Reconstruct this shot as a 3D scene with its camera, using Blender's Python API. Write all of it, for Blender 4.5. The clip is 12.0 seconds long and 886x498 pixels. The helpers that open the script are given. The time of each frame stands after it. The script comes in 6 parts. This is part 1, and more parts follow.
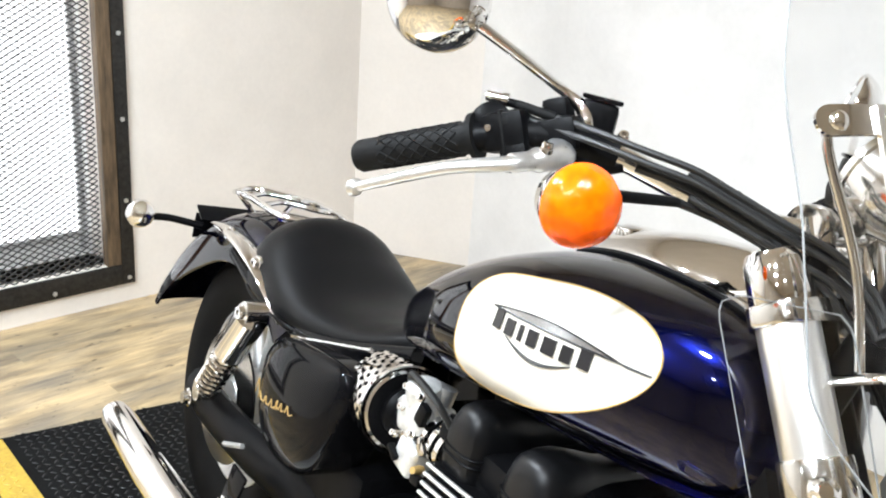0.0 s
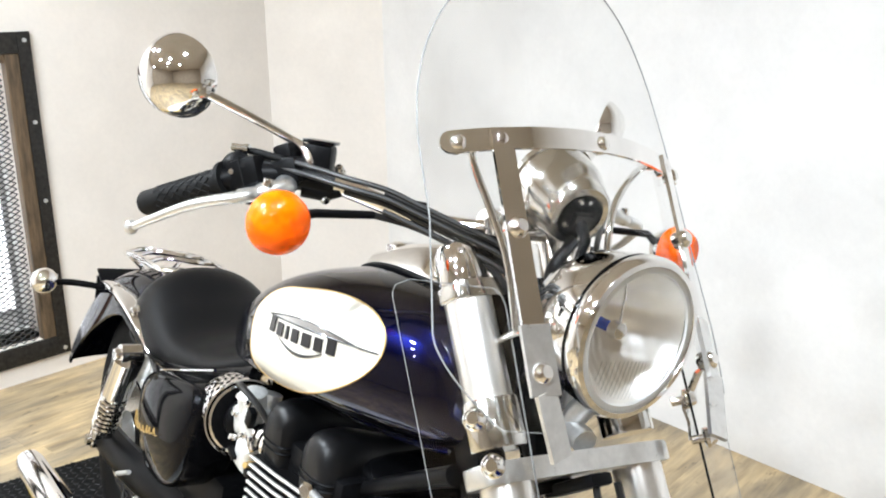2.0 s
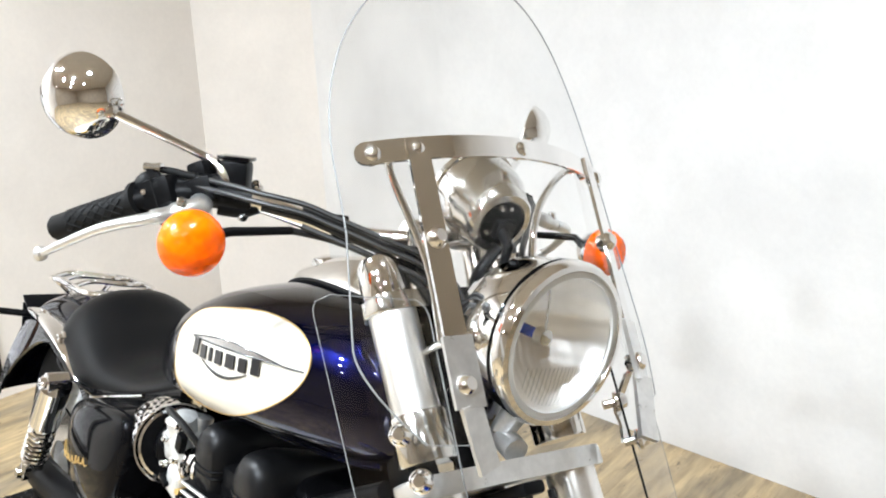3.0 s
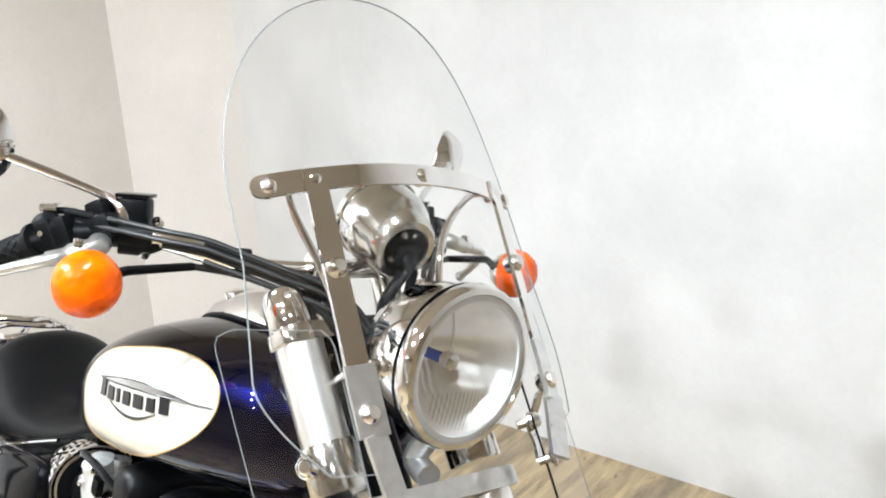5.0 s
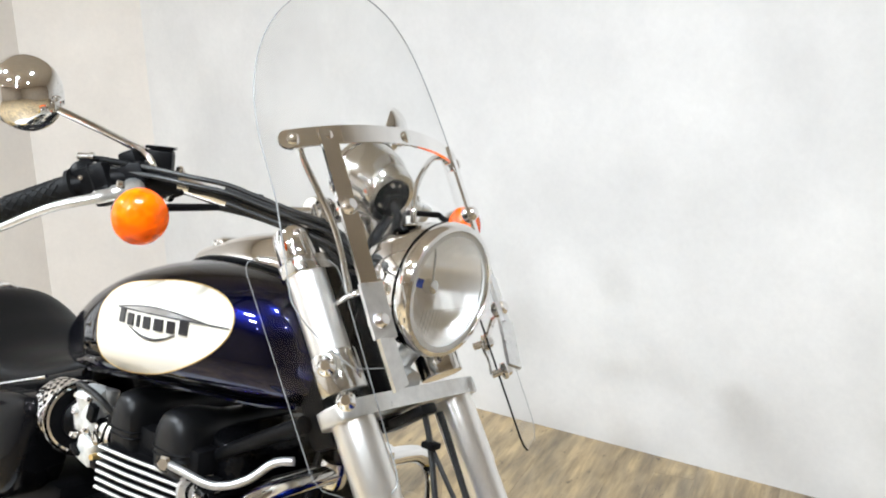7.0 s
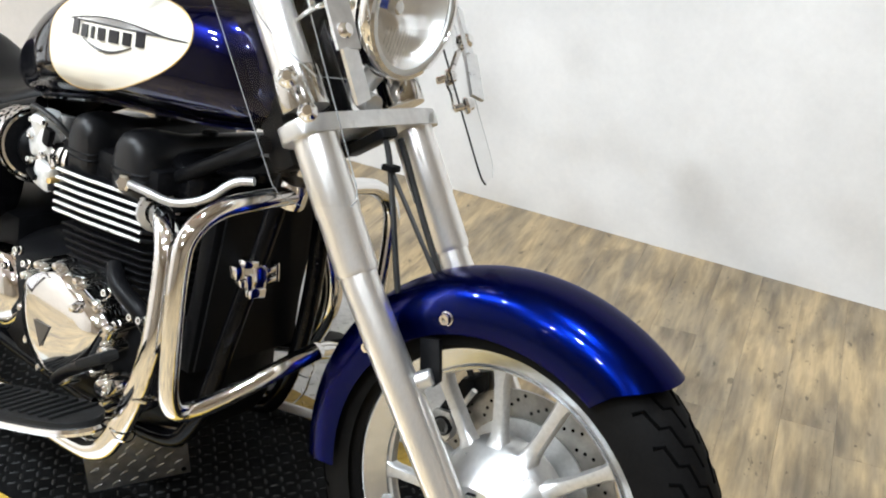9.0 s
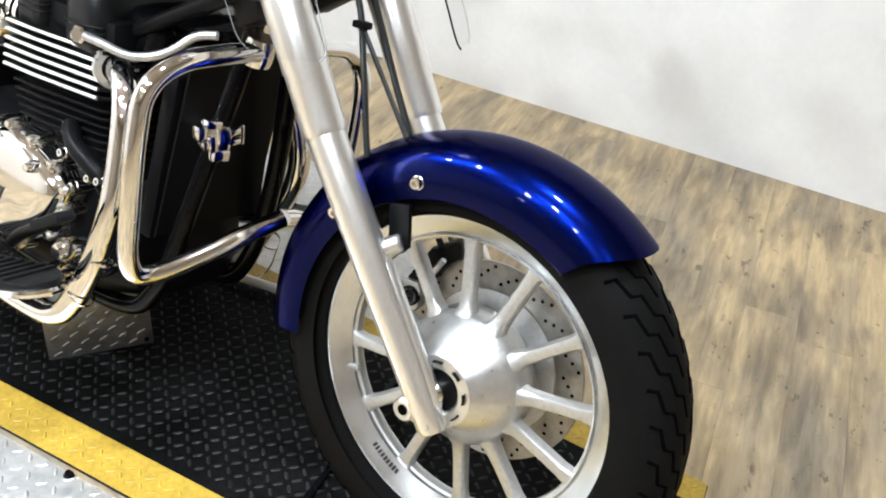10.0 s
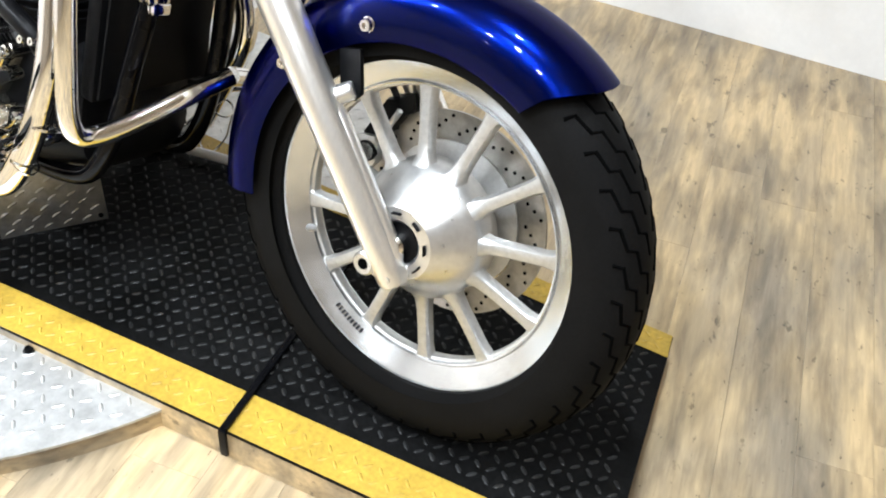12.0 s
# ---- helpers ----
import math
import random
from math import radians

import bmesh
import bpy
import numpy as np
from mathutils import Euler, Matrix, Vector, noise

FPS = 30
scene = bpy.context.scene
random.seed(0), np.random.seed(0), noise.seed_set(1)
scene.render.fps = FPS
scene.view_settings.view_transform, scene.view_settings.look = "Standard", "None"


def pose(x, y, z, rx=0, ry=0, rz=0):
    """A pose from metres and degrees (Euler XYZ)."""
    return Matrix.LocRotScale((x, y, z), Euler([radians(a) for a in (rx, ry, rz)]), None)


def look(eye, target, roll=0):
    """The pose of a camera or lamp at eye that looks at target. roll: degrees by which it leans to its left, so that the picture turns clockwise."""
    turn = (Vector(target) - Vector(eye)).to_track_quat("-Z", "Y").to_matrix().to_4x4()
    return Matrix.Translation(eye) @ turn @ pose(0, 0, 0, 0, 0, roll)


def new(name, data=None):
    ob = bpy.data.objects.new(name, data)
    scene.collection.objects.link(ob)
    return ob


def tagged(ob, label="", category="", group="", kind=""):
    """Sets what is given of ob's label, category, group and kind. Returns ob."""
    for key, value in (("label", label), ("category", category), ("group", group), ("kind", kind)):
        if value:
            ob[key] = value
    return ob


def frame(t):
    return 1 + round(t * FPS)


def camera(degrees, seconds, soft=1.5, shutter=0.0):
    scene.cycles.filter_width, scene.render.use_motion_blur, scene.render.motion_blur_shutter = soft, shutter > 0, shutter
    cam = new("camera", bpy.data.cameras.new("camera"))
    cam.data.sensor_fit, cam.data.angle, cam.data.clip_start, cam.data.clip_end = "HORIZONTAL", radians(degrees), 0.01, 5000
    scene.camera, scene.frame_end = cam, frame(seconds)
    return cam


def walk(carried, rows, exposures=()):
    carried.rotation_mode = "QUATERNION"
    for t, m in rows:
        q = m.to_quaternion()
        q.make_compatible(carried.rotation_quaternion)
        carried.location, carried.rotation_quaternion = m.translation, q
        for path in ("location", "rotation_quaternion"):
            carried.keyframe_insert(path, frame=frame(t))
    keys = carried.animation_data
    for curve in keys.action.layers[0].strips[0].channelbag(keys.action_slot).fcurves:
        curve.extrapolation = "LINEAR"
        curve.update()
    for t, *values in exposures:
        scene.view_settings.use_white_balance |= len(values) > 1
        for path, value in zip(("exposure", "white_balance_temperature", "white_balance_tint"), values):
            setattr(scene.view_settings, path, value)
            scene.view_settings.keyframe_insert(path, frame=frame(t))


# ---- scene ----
# ---- camera and walk ----
cam = camera(51.05, 12.0, soft=2.0)
PATH = [
    (0, (1.6937, -0.6277, 1.3112), (0.1199, 0.4163, 0.6529), 4.08),
    (0.2, (1.8149, -0.6157, 1.3338), (0.1793, 0.3722, 0.7431), 2.75),
    (0.4, (1.9210, -0.6098, 1.3602), (0.2432, 0.3424, 0.8323), 2.48),
    (0.5, (1.9701, -0.6169, 1.3709), (0.2746, 0.3122, 0.8592), 1.90),
    (0.7, (2.0113, -0.6052, 1.3730), (0.3093, 0.3163, 0.8688), 1.13),
    (0.8, (2.0293, -0.5976, 1.3709), (0.3377, 0.3509, 0.8822), 1.05),
    (1, (2.0526, -0.5888, 1.3714), (0.3806, 0.3902, 0.8754), 0.73),
    (1.3, (2.0577, -0.5719, 1.3628), (0.4117, 0.4362, 0.8389), -0.20),
    (1.5, (2.0648, -0.5639, 1.3558), (0.4362, 0.4756, 0.8387), -0.31),
    (2, (2.0653, -0.5375, 1.3468), (0.4798, 0.5540, 0.8037), -0.91),
    (2.5, (2.0641, -0.5161, 1.3405), (0.5117, 0.6189, 0.7912), -1.42),
    (3, (2.0705, -0.5020, 1.3469), (0.5487, 0.6817, 0.8150), -2.48),
    (5, (2.1057, -0.4654, 1.3514), (0.6521, 0.8169, 0.8584), -4.07),
    (5.5, (2.1204, -0.4688, 1.3553), (0.6743, 0.8265, 0.8748), -4.56),
    (6, (2.1408, -0.5011, 1.3490), (0.7069, 0.8100, 0.8745), -4.50),
    (6.3, (2.1423, -0.5846, 1.3654), (0.7807, 0.8062, 0.9049), -2.60),
    (6.5, (2.1454, -0.6280, 1.3593), (0.8293, 0.8002, 0.8817), -3.27),
    (6.8, (2.1620, -0.7274, 1.3622), (0.9138, 0.7529, 0.8612), -2.60),
    (7, (2.1756, -0.7647, 1.3524), (0.9373, 0.7197, 0.8395), -1.35),
    (7.2, (2.1661, -0.8253, 1.3523), (0.9870, 0.6945, 0.8044), -0.28),
    (8.8, (2.1992, -0.8011, 1.2473), (1.1022, 0.6340, 0.3889), 1.70),
    (9, (2.1991, -0.8002, 1.2394), (1.1205, 0.6266, 0.3446), 1.95),
    (9.5, (2.1900, -0.7911, 1.2133), (1.1794, 0.6183, 0.2171), 3.05),
    (10, (2.1906, -0.7885, 1.1817), (1.2388, 0.5970, 0.0980), 4.73),
    (10.5, (2.1995, -0.7883, 1.1502), (1.3059, 0.5650, -0.0202), 5.83),
    (11, (2.2087, -0.7879, 1.1271), (1.3658, 0.5562, -0.0907), 6.44),
    (11.5, (2.2162, -0.7882, 1.1070), (1.4229, 0.5377, -0.1629), 6.72),
    (11.8, (2.2174, -0.7787, 1.1035), (1.4348, 0.5337, -0.1870), 6.20),
    (12, (2.2128, -0.7832, 1.1106), (1.3972, 0.5404, -0.1474), 4.43),
]
walk(cam, [(t, look(eye, target, roll)) for t, eye, target, roll in PATH],
     exposures=[(0.0, 0.13), (1.5, 0.10), (3.0, 0.07), (5.0, -0.02), (7.0, -0.10), (9.0, -0.13), (9.6, -0.06), (12.0, 0.20)])

# ---- world, lights, exposure ----
world = bpy.data.worlds.new("world")
scene.world = world
world.use_nodes = True
world.node_tree.nodes["Background"].inputs["Color"].default_value = (0.9, 0.93, 1.0, 1)
world.node_tree.nodes["Background"].inputs["Strength"].default_value = 0.03

FLOOR = -0.066          # height of the boards below the lift's deck
CEIL = 2.75
LAMP_POWER = 49.0
SPOTS = [(1.75, -0.15, 0.95), (-0.50, -1.20, 1.20), (0.25, -1.15, 1.05), (1.65, -1.35, 1.05), (1.00, -2.10, 0.95), (1.95, -2.10, 0.75),
         (-0.75, -4.40, 0.25), (0.15, -4.50, 0.25), (3.00, -1.20, 0.30), (2.60, -3.30, 0.40)]      # x, y and power of each ceiling spot
for sx, sy, sp in SPOTS:
    data = bpy.data.lights.new("spot_light", "AREA")
    data.shape, data.size, data.energy, data.color = "DISK", 0.13, LAMP_POWER * sp, (0.85, 0.94, 1.03)
    new("spot_light", data).matrix_basis = pose(sx, sy, CEIL - 0.112)

# ---- materials ----


def mat(name, color, rough=0.5, metal=0.0, spec=0.5, coat=0.0, coat_rough=0.03, emit=None, emit_power=0.0, alpha=None, trans=0.0, ior=1.45, tint=None):
    m = bpy.data.materials.new(name)
    m.use_nodes = True
    b = m.node_tree.nodes["Principled BSDF"]
    b.inputs["Base Color"].default_value = (*color, 1)
    b.inputs["Roughness"].default_value = rough
    b.inputs["Metallic"].default_value = metal
    b.inputs["Specular IOR Level"].default_value = spec
    b.inputs["Coat Weight"].default_value = coat
    b.inputs["Coat Roughness"].default_value = coat_rough
    b.inputs["Transmission Weight"].default_value = trans
    b.inputs["IOR"].default_value = ior
    if tint:
        b.inputs["Specular Tint"].default_value = (*tint, 1)
    if emit:
        b.inputs["Emission Color"].default_value = (*emit, 1)
        b.inputs["Emission Strength"].default_value = emit_power
    return m


def node(m, kind, **values):
    n = m.node_tree.nodes.new(kind)
    for key, value in values.items():
        n.inputs[key.replace("_", " ")].default_value = value
    return n


def wire(m, a, b):
    m.node_tree.links.new(a, b)


def grain(m, scale=(1, 1, 1), size=30.0, detail=6.0, dark=0.75, light=1.15, bump=0.0, rough=0.0, low=0.3, high=0.7, distance=0.002, random_shift=0.0):
    """Multiplies the base colour by noise, and lets the same noise drive a fine relief and the roughness."""
    t = m.node_tree
    b = t.nodes["Principled BSDF"]
    co = t.nodes.new("ShaderNodeTexCoord")
    mp = node(m, "ShaderNodeMapping")
    mp.inputs["Scale"].default_value = scale
    wire(m, co.outputs["Object"], mp.inputs["Vector"])
    if random_shift:
        info = t.nodes.new("ShaderNodeObjectInfo")
        mul = node(m, "ShaderNodeMath")
        mul.operation = "MULTIPLY"
        mul.inputs[1].default_value = random_shift
        wire(m, info.outputs["Random"], mul.inputs[0])
        wire(m, mul.outputs[0], mp.inputs["Location"])
    nz = node(m, "ShaderNodeTexNoise", Scale=size, Detail=detail, Roughness=0.6)
    wire(m, mp.outputs[0], nz.inputs["Vector"])
    ramp = node(m, "ShaderNodeMapRange")
    ramp.inputs["From Min"].default_value, ramp.inputs["From Max"].default_value = low, high
    ramp.inputs["To Min"].default_value, ramp.inputs["To Max"].default_value = dark, light
    wire(m, nz.outputs["Fac"], ramp.inputs["Value"])
    mix = node(m, "ShaderNodeMix")
    mix.data_type, mix.blend_type = "RGBA", "MULTIPLY"
    mix.inputs["Factor"].default_value = 1.0
    base = b.inputs["Base Color"]
    if base.is_linked:
        wire(m, base.links[0].from_socket, mix.inputs[6])
    else:
        mix.inputs[6].default_value = base.default_value
    wire(m, ramp.outputs[0], mix.inputs[7])
    wire(m, mix.outputs[2], base)
    if bump:
        bp = node(m, "ShaderNodeBump", Strength=bump, Distance=distance)
        wire(m, nz.outputs["Fac"], bp.inputs["Height"])
        if b.inputs["Normal"].is_linked:
            wire(m, b.inputs["Normal"].links[0].from_socket, bp.inputs["Normal"])
        wire(m, bp.outputs[0], b.inputs["Normal"])
    if rough:
        rr = node(m, "ShaderNodeMapRange")
        r0 = b.inputs["Roughness"].default_value
        rr.inputs["To Min"].default_value, rr.inputs["To Max"].default_value = max(0.0, r0 - rough), min(1.0, r0 + rough)
        wire(m, nz.outputs["Fac"], rr.inputs["Value"])
        wire(m, rr.outputs[0], b.inputs["Roughness"])
    return m


CAM_BLACK = grain(mat("cam_cover_black", (0.005, 0.005, 0.0055), 0.36, spec=0.28), size=500, dark=0.7, light=1.4, bump=0.06)
CHROME = grain(mat("chrome", (0.84, 0.83, 0.82), 0.06, 1.0), size=5, dark=0.97, light=1.02)
CHROME_WORN = grain(mat("worn_chrome", (0.74, 0.73, 0.71), 0.13, 1.0), size=40, dark=0.94, light=1.03)
ALLOY = grain(mat("satin_alloy", (0.74, 0.74, 0.735), 0.3, 0.92), size=70, dark=0.88, light=1.05, rough=0.08)
ALLOY_BRIGHT = grain(mat("pale_cast_alloy", (0.72, 0.72, 0.70), 0.45, 0.6), size=120, dark=0.8, light=1.08, bump=0.08, rough=0.06)
ALLOY_CAST = grain(mat("cast_alloy", (0.60, 0.60, 0.59), 0.42, 0.9), size=140, dark=0.86, light=1.06, bump=0.05, rough=0.06)
TUBE_ALLOY = grain(mat("brushed_fork_tube", (0.93, 0.915, 0.89), 0.29, 0.92), scale=(1, 1, 0.02), size=300, detail=2, dark=0.96, light=1.02)
DISC_STEEL = grain(mat("brake_steel", (0.34, 0.325, 0.30), 0.34, 0.95), size=90, dark=0.8, light=1.1, rough=0.08)
RIM_ALLOY = grain(grain(mat("machined_rim", (0.66, 0.675, 0.69), 0.24, 0.95), size=26, dark=0.82, light=1.06, rough=0.08), size=220, dark=0.93, light=1.04)
BLUE = grain(mat("blue_paint", (0.0003, 0.0034, 0.060), 0.26, 0.97, tint=(0.006, 0.035, 0.36), coat=0.2, coat_rough=0.012), size=900, detail=2, dark=0.7, light=1.5)
DARKBLUE = grain(mat("deep_blue_paint", (0.0007, 0.0016, 0.026), 0.24, 0.97, tint=(0.03, 0.04, 0.22), coat=0.9, coat_rough=0.015), size=900, detail=2, dark=0.7, light=1.5)
CREAM = grain(mat("cream_paint", (0.72, 0.685, 0.60), 0.3, 0.0, coat=1.0, coat_rough=0.02), size=6, dark=0.97, light=1.02)
GOLD = mat("gold_line", (0.60, 0.40, 0.15), 0.35, 0.5)
BLACK = grain(mat("gloss_black", (0.003, 0.003, 0.0035), 0.06, 0.0, spec=0.12), size=40, dark=0.7, light=1.3)
SATIN_BLACK = grain(mat("satin_black", (0.003, 0.003, 0.0034), 0.38, spec=0.11), size=120, dark=0.7, light=1.4, rough=0.08, bump=0.05)
ENGINE_BLACK = grain(mat("crackle_black", (0.003, 0.003, 0.0034), 0.42, spec=0.10), size=420, dark=0.6, light=1.6, bump=0.12, rough=0.1)
RUBBER = grain(mat("rubber", (0.006, 0.006, 0.006), 0.6, spec=0.14), size=160, dark=0.7, light=1.5, bump=0.1, rough=0.1)
TYRE = grain(grain(mat("tyre_rubber", (0.0040, 0.0038, 0.0037), 0.62, spec=0.07), size=220, dark=0.75, light=1.3, bump=0.08), size=9, dark=0.8, light=1.35)
VINYL = grain(mat("seat_vinyl", (0.004, 0.004, 0.0043), 0.40, spec=0.16), size=650, detail=3, dark=0.75, light=1.25, bump=0.25, rough=0.05, distance=0.0008)
AMBER = grain(mat("amber_lens", (1.0, 0.125, 0.0), 0.22, 0.0, spec=0.3, coat=0.0, emit=(1.0, 0.17, 0.004), emit_power=0.0), size=62, detail=1, dark=0.80, light=1.2, bump=0.6, low=0.36, high=0.62, distance=0.004)
ACRYLIC = bpy.data.materials.new("acrylic")
STEEL = grain(grain(mat("tread_steel", (0.56, 0.56, 0.55), 0.50, 0.85), size=60, dark=0.8, light=1.1, rough=0.1), size=7, dark=0.85, light=1.1)
BOX_STEEL = grain(grain(mat("tread_steel_dull", (0.50, 0.50, 0.50), 0.40, 0.9), size=60, dark=0.75, light=1.15, rough=0.1), size=9, dark=0.7, light=1.15)
DECK_BLACK = grain(grain(mat("deck_paint", (0.0032, 0.0032, 0.0032), 0.45, spec=0.045), size=110, dark=0.6, light=1.9, bump=0.05, rough=0.12), size=8, dark=0.65, light=1.6)
DECK_LUG = grain(grain(mat("worn_deck_bars", (0.011, 0.011, 0.011), 0.42, spec=0.18), size=110, dark=0.6, light=1.6, rough=0.12), size=6, dark=0.25, light=1.9)
YELLOW = grain(grain(mat("yellow_paint", (0.44, 0.285, 0.036), 0.48), size=120, dark=0.72, light=1.12, rough=0.1), size=14, dark=0.8, light=1.1)
WALL = grain(grain(mat("wall_paint", (0.78, 0.765, 0.745), 0.6), size=2.2, dark=0.87, light=1.03), size=55, dark=0.98, light=1.02, bump=0.03, distance=0.003)
WALL_WARM = grain(grain(mat("warm_wall_paint", (0.79, 0.735, 0.675), 0.6), size=2.2, dark=0.90, light=1.03), size=55, dark=0.98, light=1.02, bump=0.03, distance=0.003)
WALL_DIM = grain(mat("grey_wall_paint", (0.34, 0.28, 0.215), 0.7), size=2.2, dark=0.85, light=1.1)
CEILING_PAINT = grain(mat("ceiling_paint", (0.52, 0.47, 0.40), 0.8), size=3, dark=0.94, light=1.03)
FRAME_STEEL = grain(mat("window_steel", (0.03, 0.028, 0.026), 0.4, 0.6), size=60, dark=0.6, light=1.5, rough=0.1)
FRAME_WOOD = grain(mat("aged_wood", (0.10, 0.066, 0.037), 0.6), scale=(1, 1, 0.15), size=60, dark=0.35, light=1.6, bump=0.2)
MESH_STEEL = mat("mesh_steel", (0.04, 0.04, 0.04), 0.45, 0.3)
WHITE_PANEL = mat("window_panel", (0.9, 0.9, 0.9), 0.5, emit=(0.93, 0.96, 1.0), emit_power=1.7)
LAMP_SPOT = mat("spot_lamp", (0.9, 0.9, 0.9), 0.5, emit=(1.0, 0.97, 0.92), emit_power=20.0)
WHITE_METAL = mat("white_enamel", (0.75, 0.75, 0.74), 0.4)
PRINT_DARK = mat("dark_print", (0.015, 0.015, 0.017), 0.3, coat=0.6)
PRINT_GREY = mat("silver_print", (0.5, 0.5, 0.5), 0.25, 0.9)
BULB_BLUE = mat("blue_bulb", (0.05, 0.12, 0.7), 0.1, coat=1.0)
CABLE = grain(mat("cable_sheath", (0.012, 0.012, 0.012), 0.4), size=80, dark=0.7, light=1.4)
HOSE = grain(mat("braided_hose", (0.5, 0.5, 0.5), 0.35, 0.9), size=500, dark=0.6, light=1.2, bump=0.2)
REFLECTOR = grain(mat("bowl_reflector", (0.97, 0.95, 0.92), 0.42, 1.0), size=60, dark=0.95, light=1.02)
LENS_RIM = mat("frosted_lens_rim", (0.86, 0.86, 0.84), 0.35, trans=0.35)
INNER_GREY = mat("grey_window_paint", (0.42, 0.42, 0.42), 0.5)
POST_WOOD = grain(mat("red_brown_post", (0.30, 0.13, 0.06), 0.6), scale=(1, 1, 0.12), size=50, dark=0.55, light=1.3, bump=0.1)

# acrylic: clear to look through, with a faint gloss
ACRYLIC.use_nodes = True
nt = ACRYLIC.node_tree
nt.nodes.remove(nt.nodes["Principled BSDF"])
tr = nt.nodes.new("ShaderNodeBsdfTransparent")
tr.inputs["Color"].default_value = (0.955, 0.96, 0.96, 1)
gl = nt.nodes.new("ShaderNodeBsdfGlossy")
gl.inputs["Roughness"].default_value = 0.03
fw = nt.nodes.new("ShaderNodeLayerWeight")
fw.inputs["Blend"].default_value = 0.5
fp = nt.nodes.new("ShaderNodeMath")
fp.operation = "POWER"
fp.inputs[1].default_value = 5.0
nt.links.new(fw.outputs["Facing"], fp.inputs[0])
fr = nt.nodes.new("ShaderNodeMath")
fr.operation = "MULTIPLY_ADD"
fr.inputs[1].default_value, fr.inputs[2].default_value = 0.55, 0.045
nt.links.new(fp.outputs[0], fr.inputs[0])
mx = nt.nodes.new("ShaderNodeMixShader")
nt.links.new(fr.outputs[0], mx.inputs[0])
nt.links.new(tr.outputs[0], mx.inputs[1])
nt.links.new(gl.outputs[0], mx.inputs[2])
nt.links.new(mx.outputs[0], nt.nodes["Material Output"].inputs["Surface"])
ACRYLIC_EDGE = mat("acrylic_edge", (0.22, 0.225, 0.225), 0.3)

# floor boards: pale oak with dark grain, each board shifted
BOARD = mat("oak_board", (0.470, 0.358, 0.214), 0.40)


def two_tone(m, other, scale, size, detail, low, high, random_shift):
    """Lets streaks of a second colour run through the base colour."""
    t = m.node_tree
    base = t.nodes["Principled BSDF"].inputs["Base Color"]
    co, info, mp = t.nodes.new("ShaderNodeTexCoord"), t.nodes.new("ShaderNodeObjectInfo"), node(m, "ShaderNodeMapping")
    mp.inputs["Scale"].default_value = scale
    mul = node(m, "ShaderNodeMath")
    mul.operation = "MULTIPLY"
    mul.inputs[1].default_value = random_shift
    wire(m, info.outputs["Random"], mul.inputs[0])
    wire(m, mul.outputs[0], mp.inputs["Location"])
    wire(m, co.outputs["Object"], mp.inputs["Vector"])
    nz = node(m, "ShaderNodeTexNoise", Scale=size, Detail=detail, Roughness=0.55, Distortion=0.4)
    wire(m, mp.outputs[0], nz.inputs["Vector"])
    ramp = node(m, "ShaderNodeMapRange")
    ramp.inputs["From Min"].default_value, ramp.inputs["From Max"].default_value = low, high
    wire(m, nz.outputs["Fac"], ramp.inputs["Value"])
    mix = node(m, "ShaderNodeMix")
    mix.data_type = "RGBA"
    mix.inputs[6].default_value = base.default_value
    mix.inputs[7].default_value = (*other, 1)
    wire(m, ramp.outputs[0], mix.inputs["Factor"])
    wire(m, mix.outputs[2], base)


two_tone(BOARD, (0.265, 0.200, 0.122), (1.0, 0.19, 1.0), 22, 8, 0.45, 0.68, 23.0)
grain(BOARD, scale=(1.0, 0.08, 1.0), size=90, detail=5, dark=0.82, light=1.10, low=0.34, high=0.66, rough=0.08, bump=0.06, random_shift=37.0)
grain(BOARD, scale=(1.0, 0.45, 1.0), size=34, detail=4, dark=0.45, light=1.0, low=0.305, high=0.365, random_shift=91.0)
grain(BOARD, scale=(1.0, 0.6, 1.0), size=100, detail=2, dark=0.40, light=1.0, low=0.25, high=0.31, random_shift=57.0)


def blotches(m, size, dark, light, low, high, turn=0.0, along=1.0):
    """Worn and dirty patches that run on across neighbouring pieces, drawn out along one direction."""
    base = m.node_tree.nodes["Principled BSDF"].inputs["Base Color"]
    where, mp = m.node_tree.nodes.new("ShaderNodeNewGeometry"), node(m, "ShaderNodeMapping", Rotation=(0, 0, turn), Scale=(1, along, 1))
    mp.vector_type = "TEXTURE"
    nz = node(m, "ShaderNodeTexNoise", Scale=size, Detail=4.0, Roughness=0.55)
    wire(m, where.outputs["Position"], mp.inputs["Vector"])
    wire(m, mp.outputs[0], nz.inputs["Vector"])
    ramp = node(m, "ShaderNodeMapRange")
    ramp.inputs["From Min"].default_value, ramp.inputs["From Max"].default_value = low, high
    wire(m, nz.outputs["Fac"], ramp.inputs["Value"])
    tone, mix = node(m, "ShaderNodeMix"), node(m, "ShaderNodeMix")
    tone.data_type, mix.data_type, mix.blend_type = "RGBA", "RGBA", "MULTIPLY"
    tone.inputs[6].default_value, tone.inputs[7].default_value = (*dark, 1), (*light, 1)
    mix.inputs["Factor"].default_value = 1.0
    wire(m, ramp.outputs[0], tone.inputs["Factor"])
    wire(m, base.links[0].from_socket, mix.inputs[6])
    wire(m, tone.outputs[2], mix.inputs[7])
    wire(m, mix.outputs[2], base)


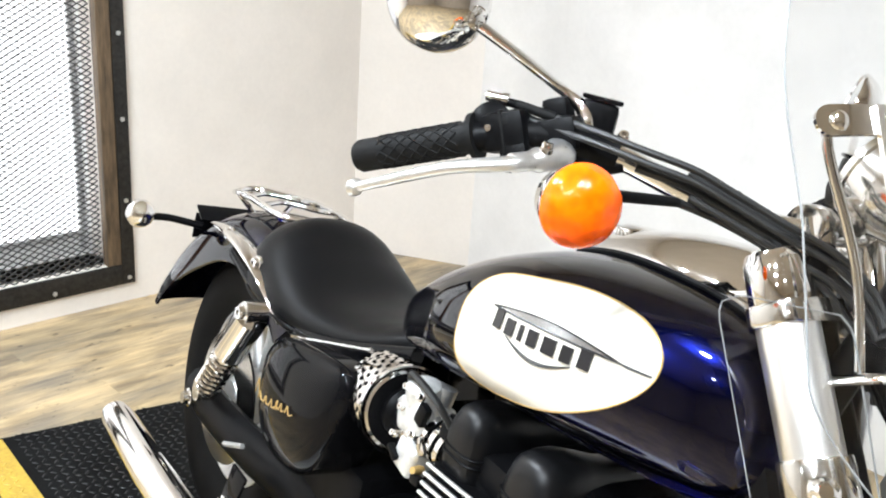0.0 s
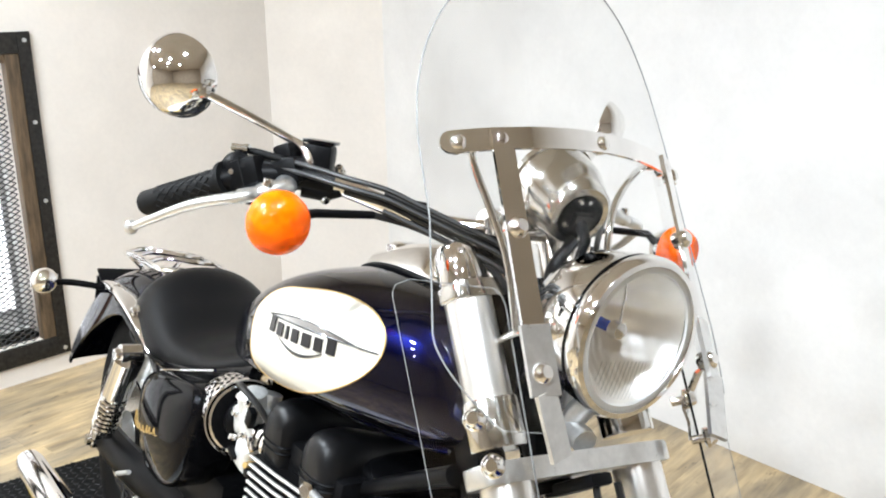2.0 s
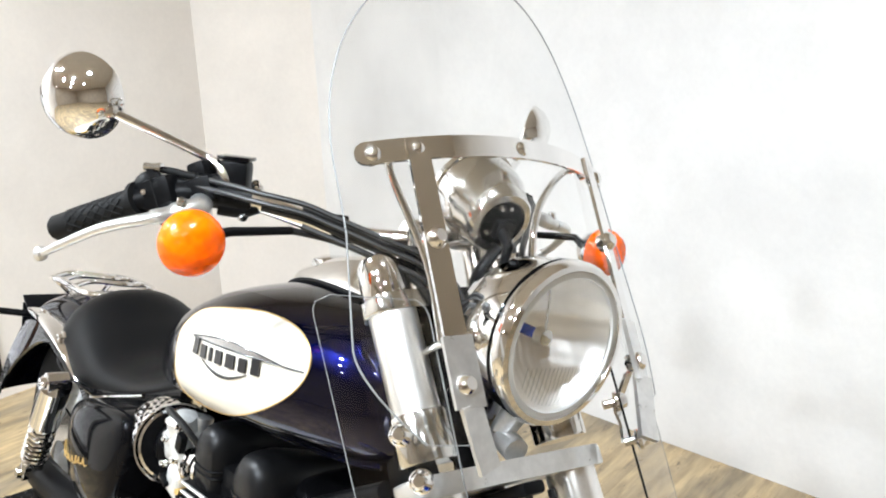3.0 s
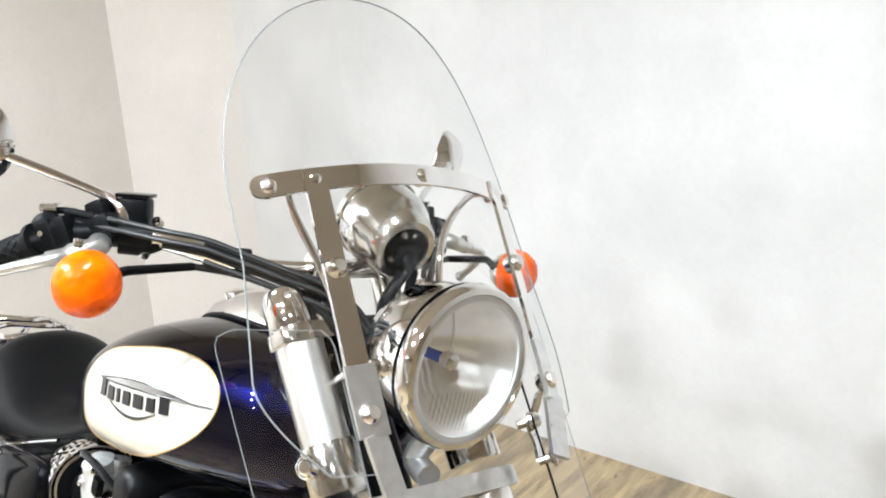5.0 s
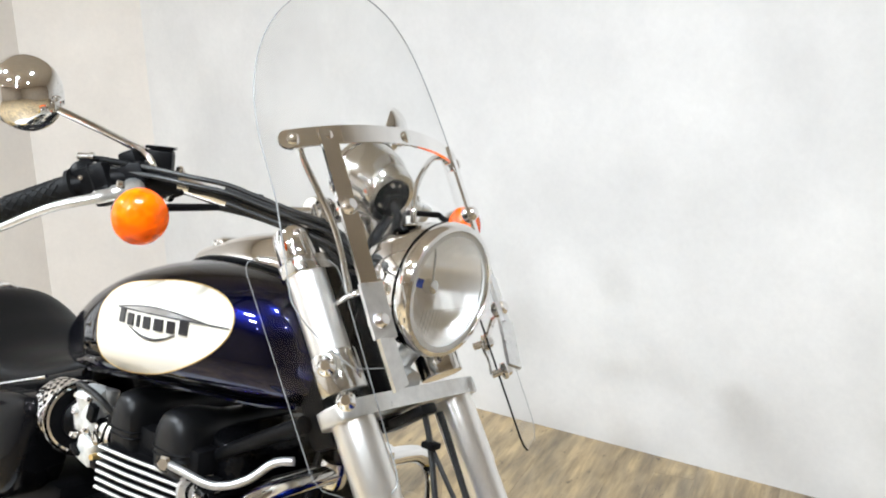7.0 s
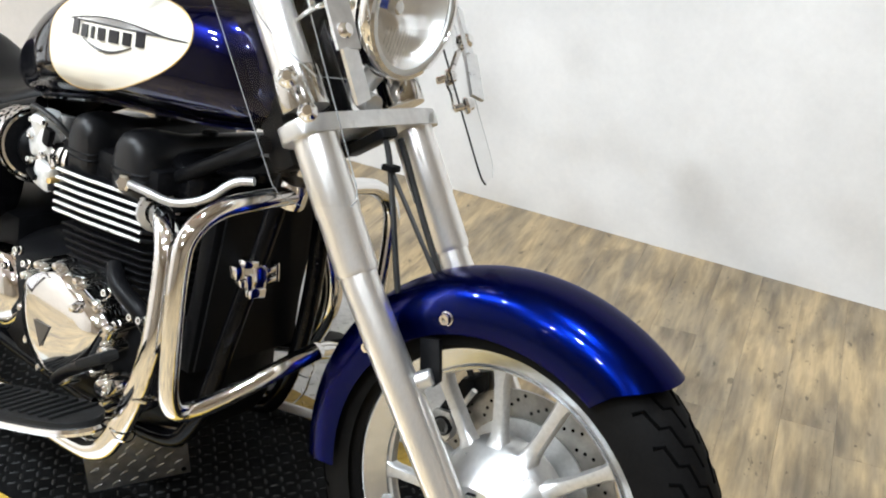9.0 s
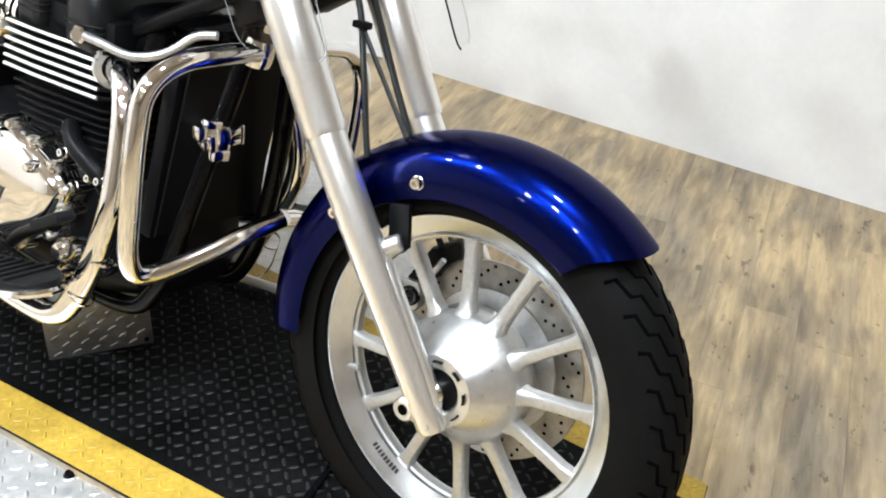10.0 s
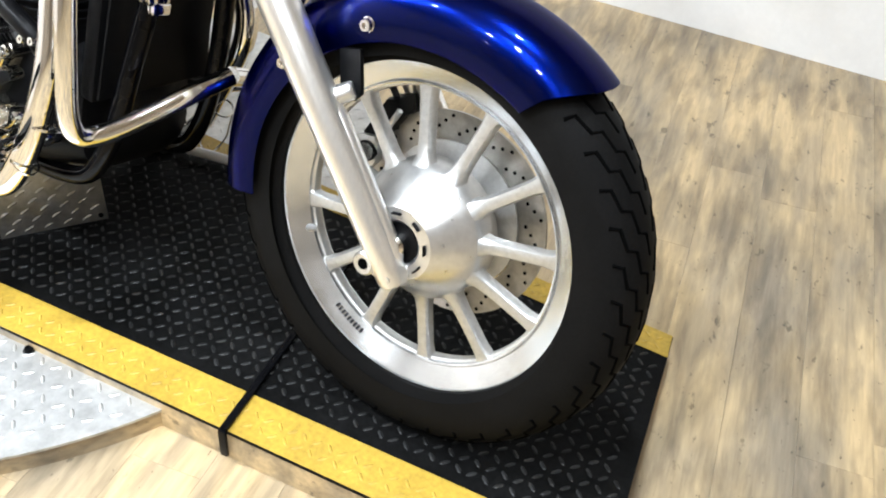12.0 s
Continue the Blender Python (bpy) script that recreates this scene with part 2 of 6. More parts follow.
blotches(BOARD, 4.2, (0.66, 0.69, 0.76), (1.07, 1.05, 1.00), 0.38, 0.58, 0.247, 2.6)
blotches(BOARD, 17.0, (0.76, 0.78, 0.84), (1.07, 1.06, 1.03), 0.40, 0.60, 0.247, 4.5)
blotches(WALL, 1.7, (0.945, 0.945, 0.945), (1.02, 1.02, 1.02), 0.36, 0.62)

# ---- mesh helpers ----


def mesh_of(name, bm, material, smooth=True, sharp=38.0):
    bmesh.ops.recalc_face_normals(bm, faces=bm.faces)
    for face in bm.faces:
        face.smooth = smooth
    limit = radians(sharp)
    for edge in bm.edges:
        if len(edge.link_faces) == 2 and edge.calc_face_angle(0.0) > limit:
            edge.smooth = False
    me = bpy.data.meshes.new(name)
    bm.to_mesh(me)
    bm.free()
    if material:
        me.materials.append(material)
    return me


def part(name, bm, material, parent, label="", sharp=38.0, smooth=True):
    """One mesh object under a thing or a part, or at top level when parent is None."""
    ob = new(name, mesh_of(name, bm, material, smooth, sharp))
    ob.parent = parent
    if label:
        ob["label"] = label
    return ob


def empty(name, m, label, category, group="", kind=""):
    ob = new(name)
    ob.matrix_basis = m
    ob.empty_display_size = 0.05
    return tagged(ob, label, category, group, kind)


def V(*p):
    return Vector(p)


def spline(points, steps=8, closed=False):
    """Points along a smooth curve through the given ones."""
    p = [Vector(q) for q in points]
    n = len(p)
    out = []
    for i in range(n if closed else n - 1):
        a, b, c, d = (p[(i + k) % n] if closed else p[max(0, min(n - 1, i + k))] for k in (-1, 0, 1, 2))
        for s in range(steps):
            t = s / steps
            out.append(0.5 * (2 * b + (c - a) * t + (2 * a - 5 * b + 4 * c - d) * t * t + (3 * b - a - 3 * c + d) * t ** 3))
    if not closed:
        out.append(p[-1])
    return out


def loft(rings, caps=True, closed=False, bm=None):
    """Joins rings of equal length to a skin."""
    bm = bm or bmesh.new()
    rows = [[bm.verts.new(q) for q in ring] for ring in rings]
    n = len(rows[0])
    pairs = list(zip(rows, rows[1:])) + ([(rows[-1], rows[0])] if closed else [])
    for a, b in pairs:
        for i in range(n):
            j = (i + 1) % n
            bm.faces.new((a[i], a[j], b[j], b[i]))
    if caps and not closed:
        bm.faces.new(rows[0])
        bm.faces.new(rows[-1])
    return bm


def tube(points, r, seg=10, closed=False, flat=1.0, bm=None, caps=True):
    """A pipe along points; r is a number or one for each point; flat squeezes it across."""
    p = [Vector(q) for q in points]
    rs = list(r) if isinstance(r, (list, tuple)) else [r] * len(p)
    rings, side = [], None
    n = len(p)
    for i in range(n):
        if closed:
            d = p[(i + 1) % n] - p[i - 1]
        else:
            d = p[min(i + 1, n - 1)] - p[max(i - 1, 0)]
        d.normalize()
        if side is None:
            side = d.cross(V(0, 0, 1))
            if side.length < 0.1:
                side = d.cross(V(1, 0, 0))
        side = (side - d * side.dot(d)).normalized()
        up = side.cross(d)
        rings.append([p[i] + rs[i] * (math.cos(a) * side + flat * math.sin(a) * up) for a in [2 * math.pi * k / seg for k in range(seg)]])
    return loft(rings, caps, closed, bm)


def lathe(profile, origin, axis, seg=32, bm=None, closed=False, arc=None):
    """Turns (radius, height) pairs round an axis through origin."""
    axis = Vector(axis).normalized()
    a = axis.cross(V(0, 0, 1)) if abs(axis.z) < 0.9 else axis.cross(V(1, 0, 0))
    a.normalize()
    b = axis.cross(a)
    o = Vector(origin)
    bm = bm or bmesh.new()
    rows = []
    for r, h in profile:
        if r < 1e-6:
            rows.append([bm.verts.new(o + axis * h)])
        else:
            rows.append([bm.verts.new(o + axis * h + r * (math.cos(t) * a + math.sin(t) * b)) for t in [2 * math.pi * k / seg for k in range(seg)]])
    pairs = list(zip(rows, rows[1:])) + ([(rows[-1], rows[0])] if closed else [])
    for p, q in pairs:
        for i in range(seg):
            j = (i + 1) % seg
            if len(p) == 1 and len(q) == 1:
                continue
            if len(p) == 1:
                bm.faces.new((p[0], q[j], q[i]))
            elif len(q) == 1:
                bm.faces.new((p[i], p[j], q[0]))
            else:
                bm.faces.new((p[i], p[j], q[j], q[i]))
    return bm


def box(centre, size, bevel=0.0, turn=None, bm=None, seg=2):
    own = bmesh.new()
    bmesh.ops.create_cube(own, size=1.0)
    bmesh.ops.scale(own, vec=size, verts=own.verts)
    if bevel:
        bmesh.ops.bevel(own, geom=own.edges[:], offset=bevel, segments=seg, profile=0.6, affect="EDGES")
    m = Matrix.Translation(centre) @ (turn.to_4x4() if turn else Matrix.Identity(4))
    own.transform(m)
    return join(bm, own)


def join(bm, other):
    if bm is None:
        return other
    me = bpy.data.meshes.new("tmp")
    other.to_mesh(me)
    other.free()
    bm.from_mesh(me)
    bpy.data.meshes.remove(me)
    return bm


def slab(outline, depth, bevel=0.0, bm=None, seg=2):
    """A plate: a closed outline of 3D points (flat) pushed along the vector depth."""
    own = bmesh.new()
    d = Vector(depth)
    lo = [own.verts.new(Vector(q)) for q in outline]
    hi = [own.verts.new(Vector(q) + d) for q in outline]
    own.faces.new(lo)
    own.faces.new(hi)
    n = len(lo)
    for i in range(n):
        own.faces.new((lo[i], lo[(i + 1) % n], hi[(i + 1) % n], hi[i]))
    if bevel:
        rim = [e for e in own.edges if (e.verts[0] in lo) == (e.verts[1] in lo)]
        bmesh.ops.bevel(own, geom=rim, offset=bevel, segments=seg, profile=0.6, affect="EDGES")
    return join(bm, own)


def bolt(centre, axis, r=0.008, h=0.006, bm=None):
    """A dome-headed cap screw with a hex socket."""
    return lathe([(r * 1.25, -h), (r * 1.25, -h * 0.3), (r, -h * 0.1), (r, h * 0.6), (r * 0.85, h), (r * 0.45, h), (r * 0.42, h * 0.4), (0, h * 0.4)], centre, axis, 12, bm)


def aim(axis, spin=0.0):
    """A turn that takes z to the axis."""
    return Vector(axis).to_track_quat("Z", "Y").to_matrix() @ Matrix.Rotation(spin, 3, "Z")


# ---- room ----


def wall_line(name, a, b, thickness, z0, z1, label, material=None):
    """An upright wall from a to b in plan; its visible face is on that line, the thickness lies on its left."""
    a, b = V(*a, 0), V(*b, 0)
    d = (b - a).normalized()
    n = V(-d.y, d.x, 0) * thickness
    bm = bmesh.new()
    slab([V(a.x, a.y, z0), V(b.x, b.y, z0), V(b.x, b.y, z1), V(a.x, a.y, z1)], n, 0.0, bm)
    ob = part(name, bm, material or WALL, None)
    return tagged(ob, label, "wall", kind="structure")


def on_left(y):
    """x of the window wall's face at y."""
    return -1.512 - 0.22 * y


def on_back(x):
    """y of the long wall's face at x."""
    return 1.655 + 0.086 * x


COR_A = (on_left(1.19), 1.19)
COR_B = (-1.37, on_back(-1.37))
LD = V(-0.22, 1, 0).normalized()        # along the window wall
LN = V(1, 0.22, 0).normalized()         # out of it, into the room


def lw(s, z, out=0.0):
    """A point of the window wall: metres along it, height, metres out of it."""
    return V(-1.512, 0, z) + LD * s + LN * out


WIN_L, WIN_R, WIN_B, WIN_T = -1.10, 0.106, 0.082, 1.145     # clear opening


def left_wall_piece(name, s0, s1, z0, z1):
    bm = slab([lw(s0, z0), lw(s1, z0), lw(s1, z1), lw(s0, z1)], -LN * 0.16)
    return tagged(part(name, bm, WALL_WARM, None), "cream painted plaster wall around a meshed window", "wall", kind="structure")


left_wall_piece("wall_left_1", -5.6, WIN_L, FLOOR, CEIL)
left_wall_piece("wall_left_2", WIN_R, 1.19 * 1.024, FLOOR, CEIL)
left_wall_piece("wall_left_3", WIN_L, WIN_R, FLOOR, WIN_B)
left_wall_piece("wall_left_4", WIN_L, WIN_R, WIN_T, CEIL)
wall_line("wall_back", (5.2, on_back(5.2)), COR_B, -0.15, FLOOR, CEIL, "long off-white plaster wall with faint scuffs")
wall_line("wall_corner", COR_B, COR_A, -0.15, FLOOR, CEIL, "narrow cream wall face across the room corner", WALL_WARM)
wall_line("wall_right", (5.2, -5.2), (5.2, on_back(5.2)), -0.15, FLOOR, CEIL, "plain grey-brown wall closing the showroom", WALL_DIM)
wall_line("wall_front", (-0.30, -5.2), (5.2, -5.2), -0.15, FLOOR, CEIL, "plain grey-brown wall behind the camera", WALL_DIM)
bm = bmesh.new()
slab([V(-2.6, -5.4, CEIL), V(5.4, -5.4, CEIL), V(5.4, 2.4, CEIL), V(-2.6, 2.4, CEIL)], (0, 0, 0.1), 0, bm)
tagged(part("ceiling", bm, CEILING_PAINT, None), "dark painted showroom ceiling", "ceiling", kind="structure")

# round ceiling spots, seen in the chrome
for sx, sy, sp in SPOTS:
    spot = empty("spot_lamp", pose(sx, sy, CEIL), "round white ceiling spot lamp, lit", "spot lamp", "ceiling spot lamps")
    part("can", lathe([(0.0, 0), (0.085, 0), (0.085, -0.10), (0.074, -0.10), (0.070, -0.098), (0.0, -0.098)], (0, 0, 0), (0, 0, 1), 24), WHITE_METAL, spot)
    part("bulb", lathe([(0.0, -0.0995), (0.060, -0.0995), (0.055, -0.106), (0.0, -0.109)], (0, 0, 0), (0, 0, 1), 20), LAMP_SPOT, spot, "glowing bulb")

# floor: a screed with boards laid on it
bm = bmesh.new()
slab([V(-2.4, -5.3, FLOOR - 0.012), V(5.3, -5.3, FLOOR - 0.012), V(5.3, 2.3, FLOOR - 0.012), V(-2.4, 2.3, FLOOR - 0.012)], (0, 0, -0.1), 0, bm)
floor = tagged(part("floor", bm, BOARD, None), "pale oak plank floor with dark grain and worn knots", "floor", kind="structure")

# window in the left wall
win = tagged(new("window_1"), "low window behind expanded steel mesh in a bolted frame", "window", kind="structure")


def win_bar(name, s0, s1, z0, z1, out0, out1, material, bevel=0.003, label=""):
    bm = slab([lw(s0, z0, out0), lw(s1, z0, out0), lw(s1, z1, out0), lw(s0, z1, out0)], LN * (out1 - out0), bevel)
    return part(name, bm, material, win, label)


EDGE = 0.075
win_bar("frame_stile", WIN_R + 0.028, WIN_R + EDGE, WIN_B - EDGE, WIN_T + EDGE, 0.002, 0.016, FRAME_STEEL, label="black steel frame bar")
win_bar("frame_stile", WIN_L - EDGE, WIN_L, WIN_B - EDGE, WIN_T + EDGE, 0.002, 0.016, FRAME_STEEL)
win_bar("frame_rail", WIN_L, WIN_R + 0.028, WIN_B - EDGE, WIN_B - 0.001, 0.002, 0.016, FRAME_STEEL)
win_bar("frame_rail", WIN_L, WIN_R + 0.028, WIN_T + 0.001, WIN_T + EDGE, 0.002, 0.016, FRAME_STEEL)
win_bar("wood_stile", WIN_R - 0.022, WIN_R + 0.027, WIN_B, WIN_T, -0.03, 0.012, FRAME_WOOD, label="aged dark wooden stile")
win_bar("wood_rail", WIN_L + 0.01, WIN_R - 0.024, WIN_T - 0.030, WIN_T - 0.001, -0.03, 0.010, FRAME_WOOD)
for bz in (1.19, 0.90, 0.61, 0.32, 0.03):
    part("bolt", bolt(lw(WIN_R + 0.052, bz, 0.016), LN, 0.008, 0.005), ALLOY, win)
for bs in (-0.115, -0.42, -0.72):
    part("bolt", bolt(lw(bs, 0.028, 0.016), LN, 0.008, 0.005), ALLOY, win)
    part("bolt", bolt(lw(bs, 1.185, 0.016), LN, 0.008, 0.005), ALLOY, win)

# expanded mesh: zigzag strands that touch and part again
bm = bmesh.new()
row = 0
DW, DH = 0.036, 0.0205
z = WIN_B
while z < WIN_T:
    for sign in (1, -1):
        pts = []
        k = 0
        s = WIN_L
        while s < WIN_R - 0.02:
            pts.append(lw(s, z + sign * (DH / 2 if k % 2 else 0.0006), -0.006 - 0.002 * (k % 2)))
            s += DW / 2
            k += 1
        for a, b in zip(pts, pts[1:]):
            e = LN * 0.0016 + V(0, 0, 0.0021)
            f = LN * -0.0016 + V(0, 0, 0.0021)
            q = [bm.verts.new(w) for w in (a + e, a - f, a - e, a + f, b + e, b - f, b - e, b + f)]
            for i in range(4):
                j = (i + 1) % 4
                bm.faces.new((q[i], q[j], q[4 + j], q[4 + i]))
    row += 1
    z += DH
me_part = part("expanded_mesh", bm, MESH_STEEL, win, "grey expanded steel mesh", smooth=False)
tagged(me_part, kind="stuff")

# recess, inner window frame and the daylight behind them
win_bar("reveal", WIN_R, WIN_R + 0.012, WIN_B, WIN_T, -0.225, -0.031, WHITE_METAL, 0.0)
win_bar("window_sill", WIN_L, WIN_R, WIN_B - 0.02, WIN_B, -0.225, -0.031, WHITE_METAL, 0.0, "white painted window sill")
win_bar("inner_frame", WIN_R - 0.020, WIN_R - 0.001, WIN_B + 0.001, WIN_T, -0.222, -0.205, INNER_GREY, 0.002, "grey inner window frame")
win_bar("inner_frame", -0.344, WIN_R - 0.021, WIN_B + 0.055, WIN_B + 0.075, -0.222, -0.205, INNER_GREY, 0.002)
win_bar("inner_frame", -0.344, WIN_R - 0.021, WIN_B + 0.001, WIN_B + 0.054, -0.222, -0.212, WHITE_METAL, 0.002)
win_bar("window_post", -0.412, -0.345, WIN_B + 0.001, WIN_T, -0.221, -0.165, POST_WOOD, 0.003, "red-brown wooden post behind the mesh")
bm = slab([lw(-2.6, -0.3, -0.24), lw(0.9, -0.3, -0.24), lw(0.9, 2.2, -0.24), lw(-2.6, 2.2, -0.24)], -LN * 0.02)
tagged(part("backdrop", bm, WHITE_PANEL, None), "bright white daylight behind the window mesh", "backdrop", kind="structure")

# ---- lift platform ----


def near_edge(x):
    return -0.243 + 0.143 * (x - 1.034)


def far_edge(x):
    return 0.388 + 0.046 * (x - 0.932)


FRONT_N, FRONT_F = V(2.068, near_edge(2.068), 0), V(1.945, 0.437, 0)
X_REAR = -0.62
deck_at = pose(0, 0, 0)
lift = empty("motorcycle_lift", deck_at, "black steel tread-plate lift platform with yellow edge stripes", "lift platform")
bm = slab([V(X_REAR, near_edge(X_REAR), 0), FRONT_N, FRONT_F, V(X_REAR, far_edge(X_REAR), 0)], (0, 0, -0.007), 0.002)
part("deck", bm, DECK_BLACK, lift, "black painted steel deck", smooth=False)
bm = slab([V(X_REAR + 0.004, near_edge(X_REAR) + 0.003, -0.0072), V(FRONT_N.x - 0.003, FRONT_N.y + 0.003, -0.0072), V(FRONT_F.x - 0.003, FRONT_F.y - 0.003, -0.0072), V(X_REAR + 0.004, far_edge(X_REAR) - 0.003, -0.0072)], (0, 0, FLOOR + 0.0072))
part("wood_skirt", bm, BOARD, lift, "pale plank skirt under the deck")
SW = 0.078
bm = slab([V(X_REAR + 0.01, near_edge(X_REAR) + 0.001, 0.0005), V(FRONT_N.x - 0.002, FRONT_N.y + 0.001, 0.0005), V(FRONT_N.x - 0.02, FRONT_N.y + SW, 0.0005), V(X_REAR + 0.01, near_edge(X_REAR) + SW, 0.0005)], (0, 0, 0.0012))
part("edge_stripe", bm, YELLOW, lift, "worn yellow painted edge stripe", smooth=False)
bm = slab([V(X_REAR + 0.01, far_edge(X_REAR) - 0.001, 0.0005), V(FRONT_F.x - 0.002, FRONT_F.y - 0.001, 0.0005), V(FRONT_F.x + 0.012, FRONT_F.y - 0.055, 0.0005), V(X_REAR + 0.01, far_edge(X_REAR) - 0.07, 0.0005)], (0, 0, 0.0012))
part("edge_stripe", bm, YELLOW, lift, "worn yellow painted edge stripe", smooth=False)


def lug_mesh(name, material, size=1.0):
    """One raised bar of tread plate."""
    bm = bmesh.new()
    l, w, h = 0.0094 * size, 0.0030 * size, 0.0014 * size
    ring = [(-l, 0), (-l * 0.55, -w), (l * 0.55, -w), (l, 0), (l * 0.55, w), (-l * 0.55, w)]
    lo = [bm.verts.new((x, y, 0)) for x, y in ring]
    hi = [bm.verts.new((x * 0.62, y * 0.22, h)) for x, y in ring]
    bm.faces.new(hi)
    for i in range(6):
        j = (i + 1) % 6
        bm.faces.new((lo[i], lo[j], hi[j], hi[i]))
    return bm


def tread(points, material_name, size=1.0):
    """Joins tread bars at (x, y, z, turn) to one mesh."""
    src = lug_mesh("lug", None, size)
    src.verts.ensure_lookup_table()
    co = [v.co.copy() for v in src.verts]
    index = {v: i for i, v in enumerate(src.verts)}
    faces = [[index[v] for v in f.verts] for f in src.faces]
    src.free()
    verts, polys = [], []
    for x, y, z, a in points:
        base = len(verts)
        c, s = math.cos(a), math.sin(a)
        verts += [(x + c * q.x - s * q.y, y + s * q.x + c * q.y, z + q.z) for q in co]
        polys += [[base + i for i in f] for f in faces]
    me = bpy.data.meshes.new(material_name)
    me.from_pydata(verts, [], polys)
    return me


def lay_tread(name, inside, x0, x1, y0, y1, z, turn, pitch, material, parent, size=1.0):
    pts = []
    c, s = math.cos(turn), math.sin(turn)
    span = int(max(x1 - x0, y1 - y0) / pitch) + 30
    mx_, my_ = (x0 + x1) / 2, (y0 + y1) / 2
    for i in range(-span, span):
        for j in range(-span, span):
            u, v = i * pitch, j * pitch
            x, y = mx_ + c * u - s * v, my_ + s * u + c * v
            if x0 < x < x1 and y0 < y < y1 and inside(x, y):
                pts.append((x, y, z, turn + (math.pi / 4 if (i + j) % 2 else -math.pi / 4)))
    me = tread(pts, name, size)
    me.materials.append(material)
    ob = new(name, me)
    ob.parent = parent
    return tagged(ob, kind="stuff")


DECK_TURN = math.atan(0.143)


def stripe_far(x):
    """Inner edge of the far stripe."""
    x0, y0, x1, y1 = X_REAR + 0.01, far_edge(X_REAR) - 0.07, FRONT_F.x + 0.012, FRONT_F.y - 0.055
    return y0 + (y1 - y0) * (x - x0) / (x1 - x0)


lay_tread("deck_tread", lambda x, y: near_edge(x) + SW + 0.009 < y < stripe_far(x) - 0.009 and x < FRONT_N.x + (y - FRONT_N.y) * (FRONT_F.x - FRONT_N.x) / (FRONT_F.y - FRONT_N.y) - 0.02,
          X_REAR, 2.1, -0.6, 0.6, 0.0, DECK_TURN, 0.0218, DECK_LUG, lift)
lay_tread("stripe_tread", lambda x, y: near_edge(x) + 0.010 < y < near_edge(x) + SW - 0.009 or stripe_far(x) + 0.009 < y < far_edge(x) - 0.010 and x < 1.935,
          X_REAR, 2.04, -0.6, 0.6, 0.0015, DECK_TURN, 0.0218, YELLOW, lift)

# black hinge bar across the deck, with its end dropping over the edge
bm = box((1.405, 0.135, 0.006), (0.012, 0.655, 0.007), 0.002, Matrix.Rotation(0.235, 3, "Z"))
bm = box((1.4835, -0.187, -0.019), (0.013, 0.006, 0.055), 0.0015, Matrix.Rotation(0.235, 3, "Z"), bm)
tagged(part("hinge_bar", bm, BLACK, None), "thin black steel bar across the lift deck", "bar")

# round silver tread plate on the floor beside the lift
PC, PR = V(0.62, 0.08, 0), 0.785
PLATE_TOP = -0.026
outline = [V(PC.x + PR * math.cos(2 * math.pi * k / 120), PC.y + PR * math.sin(2 * math.pi * k / 120), PLATE_TOP) for k in range(120)]
plate = empty("turntable_plate", pose(0, 0, 0), "round silver steel tread plate on the plank floor", "floor plate")
part("plate", slab(outline, (0, 0, -0.005), 0.0015), STEEL, plate)
part("wood_rim", slab([V(PC.x + (q.x - PC.x) * 0.996, PC.y + (q.y - PC.y) * 0.996, PLATE_TOP - 0.0052) for q in outline], (0, 0, FLOOR - PLATE_TOP + 0.0052), 0.0), BOARD, plate, "pale plank rim under the plate")
lay_tread("plate_tread", lambda x, y: (x - PC.x) ** 2 + (y - PC.y) ** 2 < (PR - 0.02) ** 2 and (y < near_edge(x) + 0.01 or y > far_edge(x) - 0.01), -0.3, 1.5, -0.8, 0.9, PLATE_TOP, DECK_TURN, 0.030, STEEL, plate, 1.1)
for bx, by in ((1.09, -0.237), (0.75, -0.30)):
    part("bolt", bolt(V(bx, by, PLATE_TOP + 0.003), V(0, 0, 1), 0.008, 0.004), SATIN_BLACK, plate)

# tread-plate support box under the engine
BA, BB = V(0.84, -0.103, 0), V(0.938, 0.06, 0)
bd = (BB - BA).normalized()
bn = V(-bd.y, bd.x, 0)
BOX_H = 0.138
support = empty("support_box", pose(0, 0, 0), "dull steel tread-plate box standing on the lift deck", "box")
bm = slab([BA, BB, BB + bn * 0.22, BA + bn * 0.22], (0, 0, BOX_H), 0.002)
part("shell", bm, BOX_STEEL, support, smooth=False)
pts = []
me = tread([(0.017 + 0.034 * i + (0.017 if j % 2 else 0), 0.012 + 0.02 * j, 0, 0.5) for i in range(5) for j in range(6) if 0.017 + 0.034 * i + (0.017 if j % 2 else 0) < 0.18], "face_tread", 1.1)
me.transform(Matrix(((bd.x, 0, -bn.x, BA.x), (bd.y, 0, -bn.y, BA.y), (0, 1, 0, 0), (0, 0, 0, 1))))
me.materials.append(BOX_STEEL)
ob = new("box_tread", me)
ob.parent = support
tagged(ob, kind="stuff")
part("bolt", bolt(BB - bd * 0.012 + V(0, 0, 0.012), -bn, 0.005, 0.003), SATIN_BLACK, support)

# ---- motorcycle: x forward, y to its left, z up, on its side stand ----
LEAN_DEG = 11.744
bike = empty("motorcycle", pose(0, 0, 0, -LEAN_DEG, 0, 0), "dark blue and cream cruiser motorcycle with chrome trim and windscreen", "motorcycle")



def child(name, label):
    """A part of the motorcycle that groups sub-parts."""
    ob = new(name)
    ob.parent = bike
    ob["label"] = label
    return ob


AXLE = V(1.655, 0.012, 0.3275)
REAR = V(0.0, 0, 0.3265)


